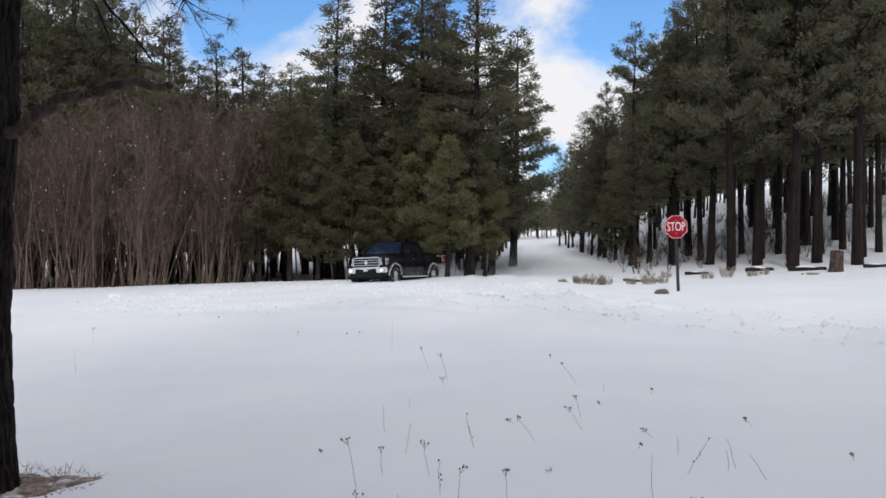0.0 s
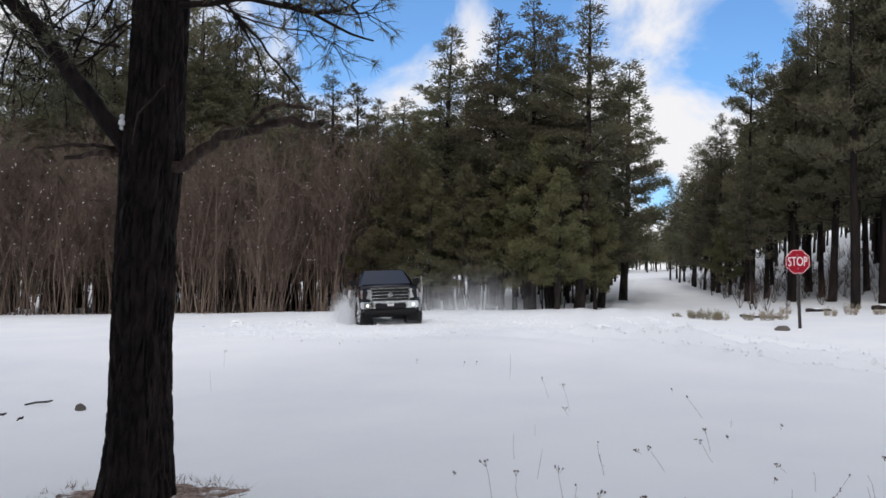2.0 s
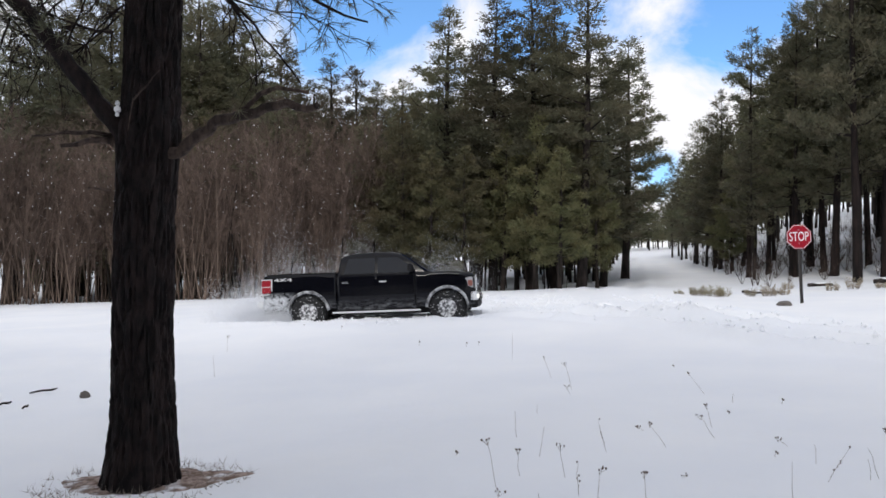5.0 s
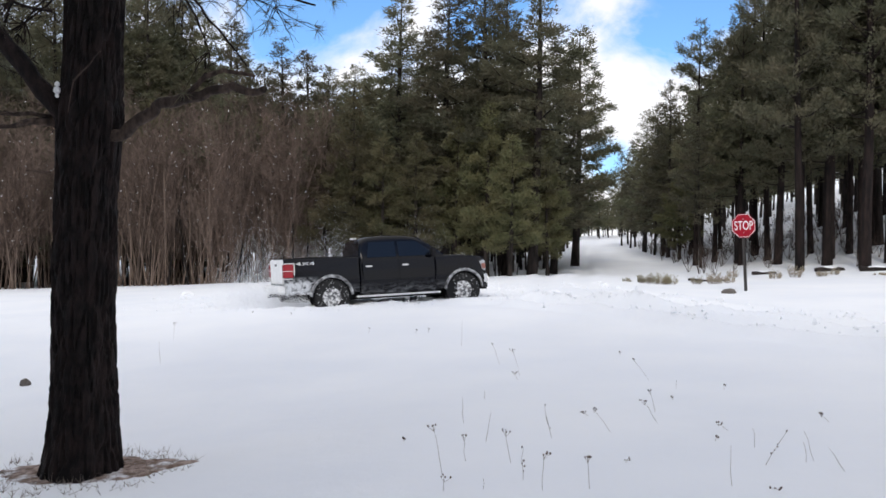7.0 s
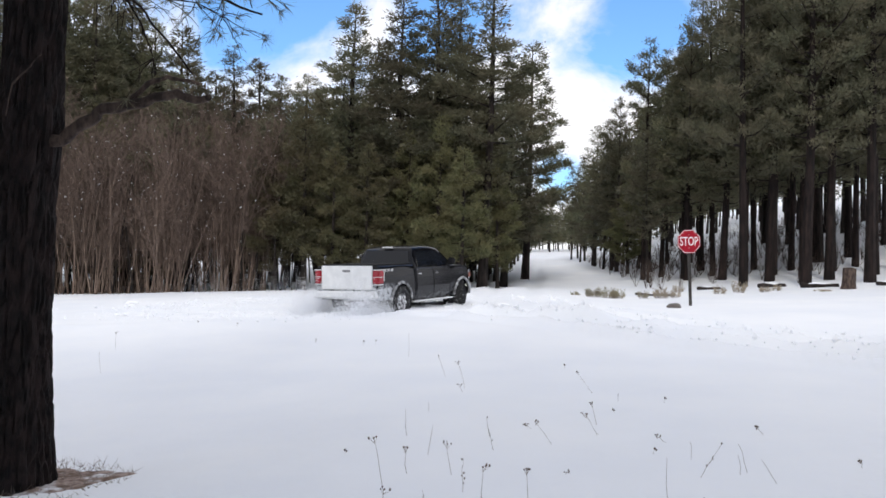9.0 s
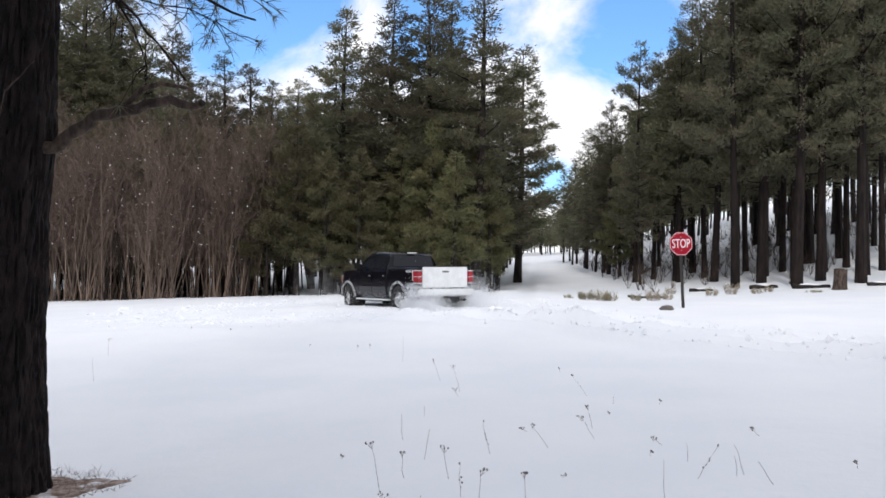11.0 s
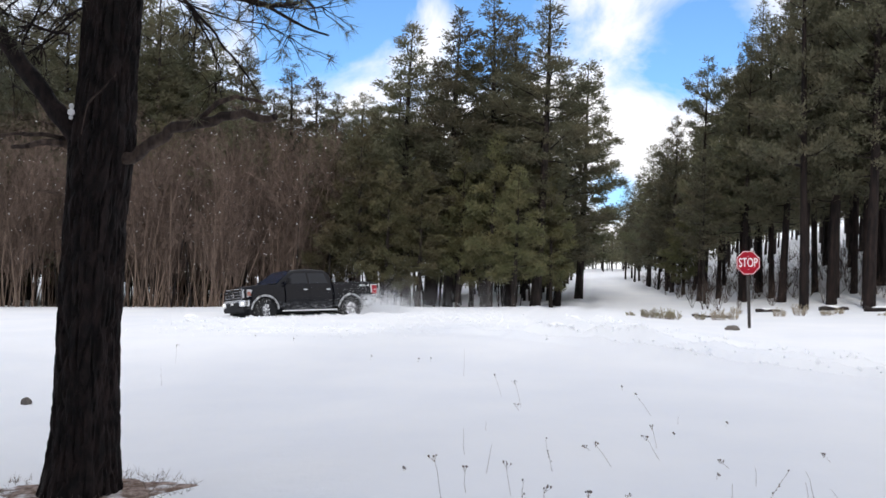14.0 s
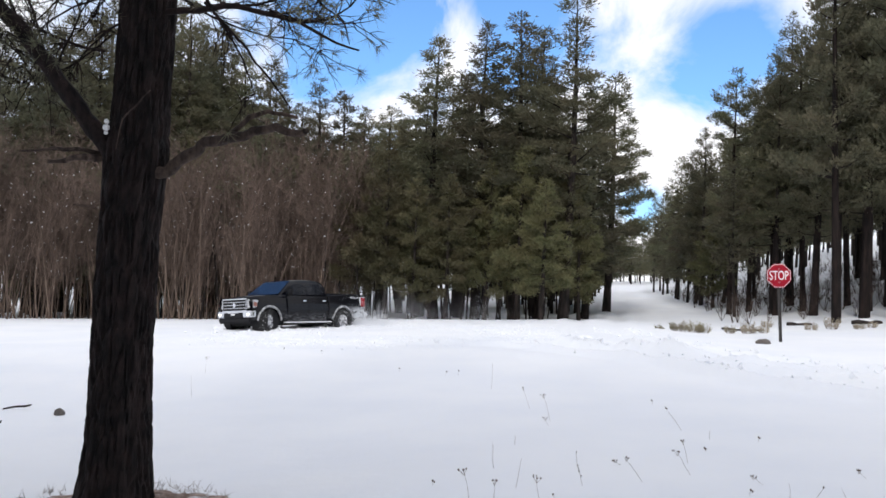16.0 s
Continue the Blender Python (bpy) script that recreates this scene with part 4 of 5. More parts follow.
def stalk(form, x, y, h, dx):
    """A thin dry stalk. form: umbel (flat cluster of seed heads), beads (heads along the stem), bud or a bare stem."""
    rng = STALK_RNG
    root = tagged(new("dry_stalk"), {"umbel": "thin dry stalk with a flat brown seed head in snow", "beads": "thin dry stalk with seeds along its stem in snow",
                                     "bud": "short dry stalk with one brown seed head in snow", "stem": "bare thin dry grass stem poking out of snow"}[form], "dry stalk", "dry stalks in the field")
    root.matrix_basis = pose(x, y, lay(x, y))
    m = Mesh()
    dy = rng.uniform(-0.3, 0.3) * h * 0.4
    pts = [Vector((-dx * 0.2, 0, -0.10))] + [Vector((dx * s ** 1.1 + rng.gauss(0, 0.004), dy * s, h * s)) for s in (0.0, 0.35, 0.7, 1.0)]
    m.tube(pts, [0.0016, 0.0016, 0.0015, 0.0013, 0.0010], 4)
    head = Mesh()
    seed = lambda q, r: head.tube([q, q + Vector((0, 0, r)), q + Vector((0, 0, r * 2.1)), q + Vector((0, 0, r * 2.8))], [r * 0.3, r * 1.0, r * 1.1, r * 0.35], 6)
    top = pts[-1]
    if form == "umbel":
        for _ in range(rng.randint(4, 7)):
            q = top + Vector((rng.gauss(0, 0.020), rng.gauss(0, 0.020), rng.uniform(-0.008, 0.006)))
            m.tube([top - Vector((dx * 0.1, 0, min(0.04, h * 0.4))), q], [0.0013, 0.001], 3)
            seed(q - Vector((0, 0, 0.006)), rng.uniform(0.004, 0.0065))
    elif form == "beads":
        for s in (0.3, 0.42, 0.52, 0.6, 1.0):
            a = pts[1].lerp(top, s)
            seed(a + Vector((rng.gauss(0, 0.007), rng.gauss(0, 0.007), 0)), rng.uniform(0.004, 0.006))
    elif form == "bud":
        seed(top, 0.008)
        seed(top + Vector((0.014, 0, -0.008)), 0.007)
    part("stem", m, M_STALK, root)
    if head.f:
        tagged(part("seed_head", head, M_SEED, root, "dark brown seed head"), kind="stuff")


stalk("stem", -0.56, 14.79, 0.40, -0.00)
stalk("umbel", 0.07, 12.27, 0.28, -0.11)
stalk("umbel", 0.32, 11.13, 0.32, -0.10)
stalk("umbel", 0.29, 10.75, 0.09, -0.05)
stalk("stem", -0.09, 9.34, 0.11, -0.01)
stalk("stem", -0.27, 8.13, 0.24, -0.01)
stalk("bud", 1.81, 12.87, 0.05, -0.02)
stalk("bud", 1.81, 10.49, 0.24, -0.18)
stalk("umbel", 1.52, 8.46, 0.22, -0.04)
stalk("umbel", 1.46, 7.99, 0.20, -0.12)
stalk("stem", 1.99, 9.86, 0.10, 0.02)
stalk("bud", 1.82, 9.13, 0.03, -0.01)
stalk("bud", 2.48, 9.71, 0.05, -0.01)
stalk("umbel", 1.01, 7.67, 0.20, -0.16)
stalk("umbel", 0.90, 8.36, 0.04, -0.06)
stalk("beads", 0.49, 7.45, 0.27, -0.06)
stalk("stem", -0.05, 7.36, 0.24, 0.03)
stalk("umbel", -0.35, 6.32, 0.34, -0.07)
stalk("umbel", -0.31, 5.85, 0.11, -0.00)
stalk("umbel", -0.20, 6.70, 0.19, -0.01)
stalk("umbel", 0.14, 6.62, 0.23, -0.04)
stalk("beads", 0.22, 6.08, 0.23, -0.01)
stalk("umbel", 0.33, 5.81, 0.26, 0.01)
stalk("umbel", 0.64, 5.83, 0.22, -0.01)
stalk("umbel", 0.99, 6.60, 0.02, -0.00)
stalk("umbel", 1.98, 7.63, 0.07, -0.08)
stalk("bud", 1.79, 7.24, 0.03, -0.00)
stalk("stem", 1.56, 5.90, 0.27, 0.00)
stalk("stem", 2.03, 7.03, 0.14, 0.00)
stalk("beads", 1.95, 6.47, 0.23, 0.16)
stalk("stem", 2.32, 6.57, 0.21, -0.06)
stalk("stem", 2.26, 6.53, 0.14, -0.02)
stalk("umbel", 2.92, 7.87, 0.08, -0.08)
stalk("bud", -1.47, 16.27, 0.05, -0.00)
stalk("bud", -1.24, 16.35, 0.05, -0.00)
stalk("bud", -0.75, 7.44, 0.02, -0.00)
stalk("stem", -0.05, 5.84, 0.09, -0.00)
stalk("umbel", 1.83, 5.78, 0.02, -0.00)
stalk("stem", 2.42, 6.26, 0.16, -0.11)
stalk("umbel", 3.21, 6.66, 0.05, -0.01)
stalk("stem", -5.23, 13.54, 0.34, -0.02)
stalk("umbel", -5.98, 16.11, 0.32, 0.01)
stalk("bud", -5.43, 19.47, 0.08, -0.01)
stalk("bud", -4.40, 18.80, 0.09, -0.01)
stalk("bud", -2.37, 16.45, 0.07, 0.0)


def brush(name, label, x, y, size, high, n, mat, cat, twigs=True, seed=0):
    rng = random.Random(seed + 300)
    root = tagged(new(name), label, cat, "brush beside the road")
    root.matrix_basis = pose(x, y, lay(x, y))
    stem, leaf = Mesh(), Mesh()
    for _ in range(n):
        a, r = rng.uniform(0, 6.283), size * math.sqrt(rng.random())
        d = Vector((math.cos(a) * 0.35, math.sin(a) * 0.35, 1)).normalized()
        p = Vector((math.cos(a) * r * 0.6, math.sin(a) * r * 0.6, -0.05))
        q = p + d * high * rng.uniform(0.6, 1.1) * (1.1 - 0.5 * r / size)
        stem.tube([p, p.lerp(q, 0.5) + Vector((rng.gauss(0, 0.02), rng.gauss(0, 0.02), 0)), q], [0.007, 0.005, 0.003], 3)
        for s in (0.45, 0.65, 0.82, 1.0):
            leaf.tuft(p.lerp(q, s) + Vector((rng.gauss(0, 0.03), rng.gauss(0, 0.03), 0)), d, 6, 0.075, 0.016, rng)
    part("branch_mass", stem, M_STALK, root)
    if twigs:
        part("foliage", leaf, mat, root)


for i, (x, y, s, h, n) in enumerate(((5.6, 33.6, 0.42, 0.42, 46), (6.1, 33.4, 0.48, 0.46, 56), (6.55, 33.6, 0.30, 0.40, 34), (7.6, 34.2, 0.24, 0.36, 22), (5.0, 34.4, 0.20, 0.18, 16))):
    brush("sagebrush", "low grey-green sagebrush bush in the snow", x, y, s, h, n, M_SAGE, "bush", True, i)
for i, (x, y, s, h, n) in enumerate(((8.3, 34.3, 0.40, 0.5, 46), (9.0, 34.8, 0.25, 0.4, 24), (11.3, 36.6, 0.3, 0.4, 26), (12.4, 37.4, 0.36, 0.62, 34), (13.6, 37.8, 0.3, 0.3, 24), (14.4, 38.6, 0.22, 0.34, 20),
                                     (19.2, 36.0, 0.5, 0.35, 30), (20.6, 34.6, 0.4, 0.28, 24), (10.2, 39.0, 0.3, 0.4, 22), (15.8, 37.2, 0.5, 0.14, 26))):
    brush("dry_bush", "dry tan grass and brush in the snow", x, y, s, h, n, M_GRASS, "dry bush", True, 20 + i)


def stone(name, label, x, y, sx, sy, sz, mat=M_STONE, seed=0, cat="rock"):
    bm = bmesh.new()
    bmesh.ops.create_icosphere(bm, subdivisions=3, radius=1)
    for v in bm.verts:
        v.co *= 1 + 0.28 * noise.noise(v.co * 1.3 + Vector((seed * 5, 0, 0))) + 0.1 * noise.noise(v.co * 4)
        v.co = Vector((v.co.x * sx, v.co.y * sy, v.co.z * sz))
    me = bpy.data.meshes.new(name)
    bm.to_mesh(me)
    bm.free()
    me.materials.append(mat)
    ob = tagged(new(name, me), label, cat)
    ob.matrix_basis = pose(x, y, ground_z(x, y) + sz * 0.45)
    return ob


stone("rock", "small dark rock lying on the snow", 7.05, 27.3, 0.22, 0.16, 0.10, seed=1)
stone("rock", "small dark rock lying on the snow", -6.5, 11.9, 0.065, 0.055, 0.07, seed=2)
stone("snow_clod", "lump of snow thrown onto the field", -10.7, 30.0, 0.22, 0.2, 0.1, M_FLAKE, 3, "snow clod")
stone("snow_clod", "lump of snow thrown onto the field", 1.6, 24.6, 0.2, 0.16, 0.08, M_FLAKE, 4, "snow clod")


def stump(x, y, h, r):
    root = tagged(new("tree_stump"), "weathered grey-brown sawn tree stump", "tree stump")
    root.matrix_basis = pose(x, y, lay(x, y) - 0.05, 0, 3, 20)
    m = Mesh()
    n, rows = 40, 14
    for j in range(rows + 1):
        z = h * j / rows
        for i in range(n):
            a = 2 * math.pi * i / n
            rr = r * (1 + 0.35 * math.exp(-z / 0.12)) * (1 + 0.09 * noise.noise((math.cos(a) * 4, math.sin(a) * 4, z * 1.2)))
            m.v.append(Vector((rr * math.cos(a), rr * math.sin(a), z + (0.05 * noise.noise((math.cos(a), math.sin(a), 4)) if j == rows else 0))))
    for j in range(rows):
        for i in range(n):
            a, b = j * n + i, j * n + (i + 1) % n
            m.f.append((a, b, b + n, a + n))
    part("bole", m, M_DEADWOOD, root)
    top = Mesh()
    top.tube([(0, 0, h - 0.06), (0, 0, h - 0.01)], [r * 0.93, r * 0.93], 24, True)
    part("cut_face", top, M_GRASS, root, "pale cut face")


stump(17.3, 38.1, 0.95, 0.27)


def log(x, y, length, r, turn, seed):
    root = tagged(new("fallen_log"), "dark fallen log half buried in snow", "log", "fallen logs")
    root.matrix_basis = pose(x, y, lay(x, y) + r * 0.5, 0, 0, turn)
    rng = random.Random(seed)
    m = Mesh()
    pts = [Vector((length * (s - 0.5), rng.gauss(0, 0.03), rng.gauss(0, 0.02))) for s in (0, 0.2, 0.4, 0.6, 0.8, 1)]
    m.tube(pts, [r * rng.uniform(0.8, 1.1) for _ in pts], 9, True)
    part("bole", m, M_BARK, root)
    cap = Mesh()
    cap.tube([p + Vector((0, 0, r * 0.75)) for p in pts[1:-1]], [r * 0.2, r * 0.62, r * 0.55, r * 0.2], 8, True)
    part("snow_cap", cap, M_FLAKE, root, "strip of snow on top")


for i, (x, y, ln, r, a) in enumerate(((14.9, 40.6, 1.3, 0.12, 8), (16.6, 39.4, 1.6, 0.13, -6), (12.0, 40.5, 1.1, 0.10, 14), (8.6, 36.6, 1.6, 0.05, -30), (19.6, 39.2, 1.2, 0.1, 5))):
    log(x, y, ln, r, a, i)


def stick(x, y, length, turn):
    root = tagged(new("stick"), "short dark stick lying on the snow", "stick")
    root.matrix_basis = pose(x, y, ground_z(x, y) + 0.025, 0, -6, turn)
    m = Mesh()
    m.tube([(-length / 2, 0, 0), (-length * 0.1, 0.01, 0.02), (length * 0.3, 0, 0.015), (length / 2, 0.01, 0.03)], [0.012, 0.015, 0.016, 0.01], 6, True)
    part("shaft", m, M_BARK, root)


stick(-7.4, 12.35, 0.40, 10)
stick(-7.4, 11.4, 0.22, -5)
stick(-6.9, 11.1, 0.10, 70)


def hill_brush():
    """Leafless brush and saplings scattered over the hillside, too many to count."""
    rng = random.Random(55)
    m = Mesh()
    for _ in range(620):
        y = rng.uniform(42, 90)
        x = 0.1 * y + rng.uniform(5, 34)
        if x > 0.58 * y:
            continue
        p = Vector((x, y, lay(x, y) - 0.05))
        hh = rng.uniform(0.3, 1.7)
        for _ in range(5):
            d = Vector((rng.gauss(0, 0.35), rng.gauss(0, 0.35), 1)).normalized()
            q = p + d * hh
            m.tube([p, p.lerp(q, 0.5) + Vector((rng.gauss(0, 0.04), 0, 0)), q], [0.014, 0.010, 0.004], 3)
            for _ in range(4):
                m.blade(p.lerp(q, rng.uniform(0.3, 1)), (d + Vector((rng.gauss(0, 0.7), rng.gauss(0, 0.7), 0.2))).normalized(), hh * 0.35, 0.018, rng)
    tagged(new("hillside_brush", m.data("hillside_brush", M_DEADWOOD)), "leafless brown brush on the snowy hillside", "brush", kind="stuff")


hill_brush()


# ---- the pickup truck ----
def lift_to(a, b, t):
    return a + (b - a) * t


def shell(xs, low, high, width, levels=7, crown=0.0, close=True):
    """A body shell along x, the same on both sides, from its lower and upper edge and its half width by height."""
    m = Mesh()
    n = levels + 1
    for x in xs:
        for sgn in (1, -1):
            for k in range(n):
                z = lift_to(low(x), high(x), k / levels)
                m.v.append(Vector((x, sgn * width(x, z), z)))
        m.v.append(Vector((x, 0, high(x) + crown)))
    row = 2 * n + 1
    for i in range(len(xs) - 1):
        a, b = i * row, (i + 1) * row
        for k in range(levels):
            m.f.append((a + k, b + k, b + k + 1, a + k + 1))
            m.f.append((a + n + k + 1, b + n + k + 1, b + n + k, a + n + k))
        m.f.append((a + levels, b + levels, b + 2 * n, a + 2 * n))
        m.f.append((a + 2 * n, b + 2 * n, b + n + levels, a + n + levels))
    if close:
        for a, rev in ((0, False), ((len(xs) - 1) * row, True)):
            loop = [a + k for k in range(n)] + [a + 2 * n] + [a + n + k for k in range(levels, -1, -1)]
            m.f.append(tuple(reversed(loop)) if rev else tuple(loop))
    return m


def slab(pts, thick):
    """A thin plate from a flat outline, thickened along its normal."""
    pts = [Vector(p) for p in pts]
    nrm = (pts[1] - pts[0]).cross(pts[2] - pts[1]).normalized() * thick
    m = Mesh()
    n = len(pts)
    m.v = pts + [p - nrm for p in pts]
    m.f = [tuple(range(n)), tuple(range(2 * n - 1, n - 1, -1))] + [(i, i + n, (i + 1) % n + n, (i + 1) % n) for i in range(n)]
    return m


def curve_of(pairs):
    def f(x):
        if x <= pairs[0][0]:
            return pairs[0][1]
        for (a, p), (b, q) in zip(pairs, pairs[1:]):
            if x <= b:
                return lift_to(p, q, (x - a) / (b - a))
        return pairs[-1][1]
    return f


side_w = curve_of([(0.4, 0.93), (0.6, 0.97), (0.85, 0.995), (1.1, 0.985), (1.3, 0.955), (1.5, 0.93)])
cab_w = curve_of([(1.3, 0.945), (1.42, 0.925), (1.75, 0.80), (1.9, 0.72), (2.0, 0.66)])
roof = curve_of([(-1.04, 1.40), (-0.98, 1.74), (-0.9, 1.90), (-0.7, 1.955), (-0.2, 1.985), (0.25, 1.975), (0.55, 1.925), (0.8, 1.79), (1.36, 1.36)])
AXLE, WHEEL_R, HUB_Z = 1.84, 0.455, 0.455


def arch(cx, base):
    def f(x):
        d = abs(x - cx)
        return max(base, HUB_Z + math.sqrt(max(0, 0.53 ** 2 - d * d))) if d < 0.53 else base
    return f


def wheel(truck, x, y):
    """A chunky tyre on a rim packed with snow; it turns about its own middle."""
    s = 1 if y > 0 else -1
    m = Mesh()
    prof = [(0.24, -0.11), (0.33, -0.150), (0.42, -0.150), (0.44, -0.11), (0.445, 0), (0.44, 0.11), (0.42, 0.150), (0.33, 0.150), (0.24, 0.11)]
    n = 40
    for i in range(n):
        a = 2 * math.pi * i / n
        m.v += [Vector((r * math.cos(a), w, r * math.sin(a))) for r, w in prof]
    k = len(prof)
    for i in range(n):
        for j in range(k - 1):
            a, b = i * k + j, ((i + 1) % n) * k + j
            m.f.append((a, b, b + 1, a + 1))
    for i in range(26):
        for lane, off in ((-0.105, 0.0), (0.105, 0.5), (-0.035, 0.3), (0.035, 0.8)):
            a = 2 * math.pi * (i + off) / 26
            c, q = math.cos(a), math.sin(a)
            t = Vector((-q, 0, c))
            o = Vector((c, 0, q))
            n0 = len(m.v)
            for r in (0.435, 0.462):
                for u, w in ((-0.034, -0.03), (0.034, -0.03), (0.034, 0.03), (-0.034, 0.03)):
                    m.v.append(o * r + t * u + Vector((0, lane + w + (0.02 if lane > 0 else -0.02) * (abs(lane) > 0.05), 0)))
            m.f += [tuple(n0 + j for j in f) for f in ((4, 5, 6, 7), (0, 1, 5, 4), (1, 2, 6, 5), (2, 3, 7, 6), (3, 0, 4, 7))]
    wh = part("wheel", m, M_TYRE, truck, "chunky black tyre caked with snow")
    rim = Mesh()
    rim.tube([(0, -0.10, 0), (0, 0.10, 0)], [0.25, 0.25], 28, True)
    for i in range(8):
        a = 2 * math.pi * i / 8
        c, q = math.cos(a), math.sin(a)
        o, t = Vector((c, 0, q)), Vector((-q, 0, c))
        n0 = len(rim.v)
        for w in (s * 0.10, s * 0.135):
            rim.v += [o * 0.05 + t * 0.022 + Vector((0, w, 0)), o * 0.05 - t * 0.022 + Vector((0, w, 0)), o * 0.235 - t * 0.034 + Vector((0, w * 0.96, 0)), o * 0.235 + t * 0.034 + Vector((0, w * 0.96, 0))]
        rim.f += [tuple(n0 + j for j in f) for f in ((4, 5, 6, 7), (0, 1, 5, 4), (1, 2, 6, 5), (2, 3, 7, 6), (3, 0, 4, 7))]
    rim.tube([(0, s * 0.10, 0), (0, s * 0.15, 0)], [0.06, 0.05], 12, True)
    part("rim", rim, M_RIM, wh, "snow-packed spoked rim")
    return wh


def pickup():
    truck = tagged(new("pickup_truck"), "black four-door pickup truck plastered with snow", "pickup truck")
    steps = lambda a, b, k: [a + (b - a) * i / k for i in range(k + 1)]
    hood = curve_of([(1.02, 1.40), (1.9, 1.385), (2.45, 1.33), (2.58, 1.275), (2.64, 1.18)])
    nose = lambda x, z: side_w(z) - 0.10 * smooth(x, 2.2, 2.66)
    part("front_body", shell(steps(1.02, 2.64, 36), arch(AXLE, 0.52), hood, nose, 8, 0.035), M_PAINT, truck, "black bonnet and front wings", True)
    part("cab_body", shell(steps(-1.05, 1.0, 10), lambda x: 0.48, lambda x: 1.37, lambda x, z: side_w(z), 8), M_PAINT, truck, "", True)
    part("roof_cab", shell(steps(-1.04, 1.36, 40), lambda x: 1.34, roof, lambda x, z: cab_w(z), 8, 0.02), M_PAINT, truck, "", True)
    part("cargo_bed", shell(steps(-3.02, -1.09, 40), arch(-AXLE, 0.56), lambda x: 1.46, lambda x, z: side_w(z), 8), M_PAINT, truck, "", True)
    cover = Mesh()
    cover.box(-2.96, -1.13, -0.86, 0.86, 1.44, 1.50)
    part("bed_cover", bevelled(cover, 0.02), M_DARK, truck, "black bed cover")
    gate = Mesh()
    gate.box(-3.06, -3.015, -0.80, 0.80, 0.84, 1.47)
    tg = part("tailgate", bevelled(gate, 0.018), M_CAKED, truck, "tailgate coated white with snow")
    latch = Mesh()
    latch.box(-3.075, -3.055, -0.12, 0.12, 1.30, 1.36)
    part("latch", bevelled(latch, 0.006), M_FLARE, tg)
    bump = Mesh()
    bump.box(-3.22, -3.03, -0.97, 0.97, 0.60, 0.80)
    part("rear_bumper", bevelled(bump, 0.035, 3), M_CAKED, truck, "snow-covered step bumper")
    hitch = Mesh()
    hitch.box(-3.30, -3.0, -0.05, 0.05, 0.50, 0.58)
    hitch.box(-3.02, -2.9, -0.5, 0.5, 0.48, 0.58)
    part("tow_hitch", bevelled(hitch, 0.008), M_DARK, truck)
    pipe = Mesh()
    pipe.tube([(-2.6, -0.62, 0.45), (-3.12, -0.70, 0.46)], [0.04, 0.042], 10, True)
    part("exhaust_pipe", pipe, M_STEEL, truck)
    under = Mesh()
    under.box(-2.9, 2.3, -0.6, 0.6, 0.34, 0.6)
    part("chassis", bevelled(under, 0.05), M_DARK, truck)
    for y in (-0.9, 0.9):
        s = 1 if y > 0 else -1
        # lights at the back
        lamp = Mesh()
        lamp.box(-3.07, -2.80, min(s * 0.81, s * 1.010), max(s * 0.81, s * 1.010), 0.98, 1.36)
        tl = part("tail_light", bevelled(lamp, 0.03, 2), M_RED, truck, "red tail light with a pale frosted edge")
        bar = Mesh()
        bar.box(-3.078, -2.80, min(s * 0.815, s * 1.016), max(s * 0.815, s * 1.016), 1.166, 1.178)
        bar.box(-3.075, -2.79, min(s * 0.81, s * 1.014), max(s * 0.81, s * 1.014), 1.350, 1.370)
        bar.box(-3.075, -2.85, min(s * 0.81, s * 1.014), max(s * 0.81, s * 1.014), 0.965, 0.985)
        bar.box(-2.805, -2.788, min(s * 0.95, s * 1.016), max(s * 0.95, s * 1.016), 1.06, 1.36)
        part("frost_rim", bar, M_WHITE, tl, "pale frosted edge")
        # doors, handles, glass
        for x0, x1 in ((-1.0, -0.02), (0.0, 1.0)):
            zs = (0.56, 0.85, 1.1, 1.3, 1.36)
            d = Mesh()
            for x in (x0 + 0.012, x1 - 0.012):
                for z in zs:
                    d.v.append(Vector((x, s * (side_w(z) + 0.012), z)))
            for x in (x0 + 0.012, x1 - 0.012):
                for z in zs:
                    d.v.append(Vector((x, s * (side_w(z) - 0.03), z)))
            k = len(zs)
            for j in range(k - 1):
                d.f += [(j, k + j, k + j + 1, j + 1), (2 * k + j, 2 * k + j + 1, 3 * k + j + 1, 3 * k + j), (j, j + 1, 2 * k + j + 1, 2 * k + j), (k + j, 3 * k + j, 3 * k + j + 1, k + j + 1)]
            d.f += [(0, 2 * k, 3 * k, k), (k - 1, 2 * k - 1, 4 * k - 1, 3 * k - 1)]
            door = part("door", d, M_PAINT, truck, "black door with snow along its foot")
            h = Mesh()
            yy = s * (side_w(1.2) + 0.03)
            h.box(x0 + 0.08, x0 + 0.26, min(yy, yy - s * 0.05), max(yy, yy - s * 0.05), 1.185, 1.225)
            part("handle", bevelled(h, 0.008), M_CHROME, door, "chrome door handle")
        at = lambda x, z: (x, s * (cab_w(z) + 0.010), z)
        for quad in ([at(-0.86, 1.43), at(-0.05, 1.43), at(-0.05, 1.83), at(-0.76, 1.83)], [at(0.03, 1.43), at(1.04, 1.43), at(0.98, 1.52), at(0.56, 1.82), at(0.03, 1.83)]):
            if s < 0:
                quad = quad[::-1]
            part("side_window", slab(quad, -0.02 * 1), M_GLASS, truck, "dark tinted side window")
        mir = Mesh()
        mir.box(0.86, 1.0, min(s * 0.99, s * 1.19), max(s * 0.99, s * 1.19), 1.42, 1.63)
        mir.box(0.88, 0.96, min(s * 0.90, s * 1.0), max(s * 0.90, s * 1.0), 1.42, 1.48)
        part("wing_mirror", bevelled(mir, 0.03, 2), M_DARK, truck)
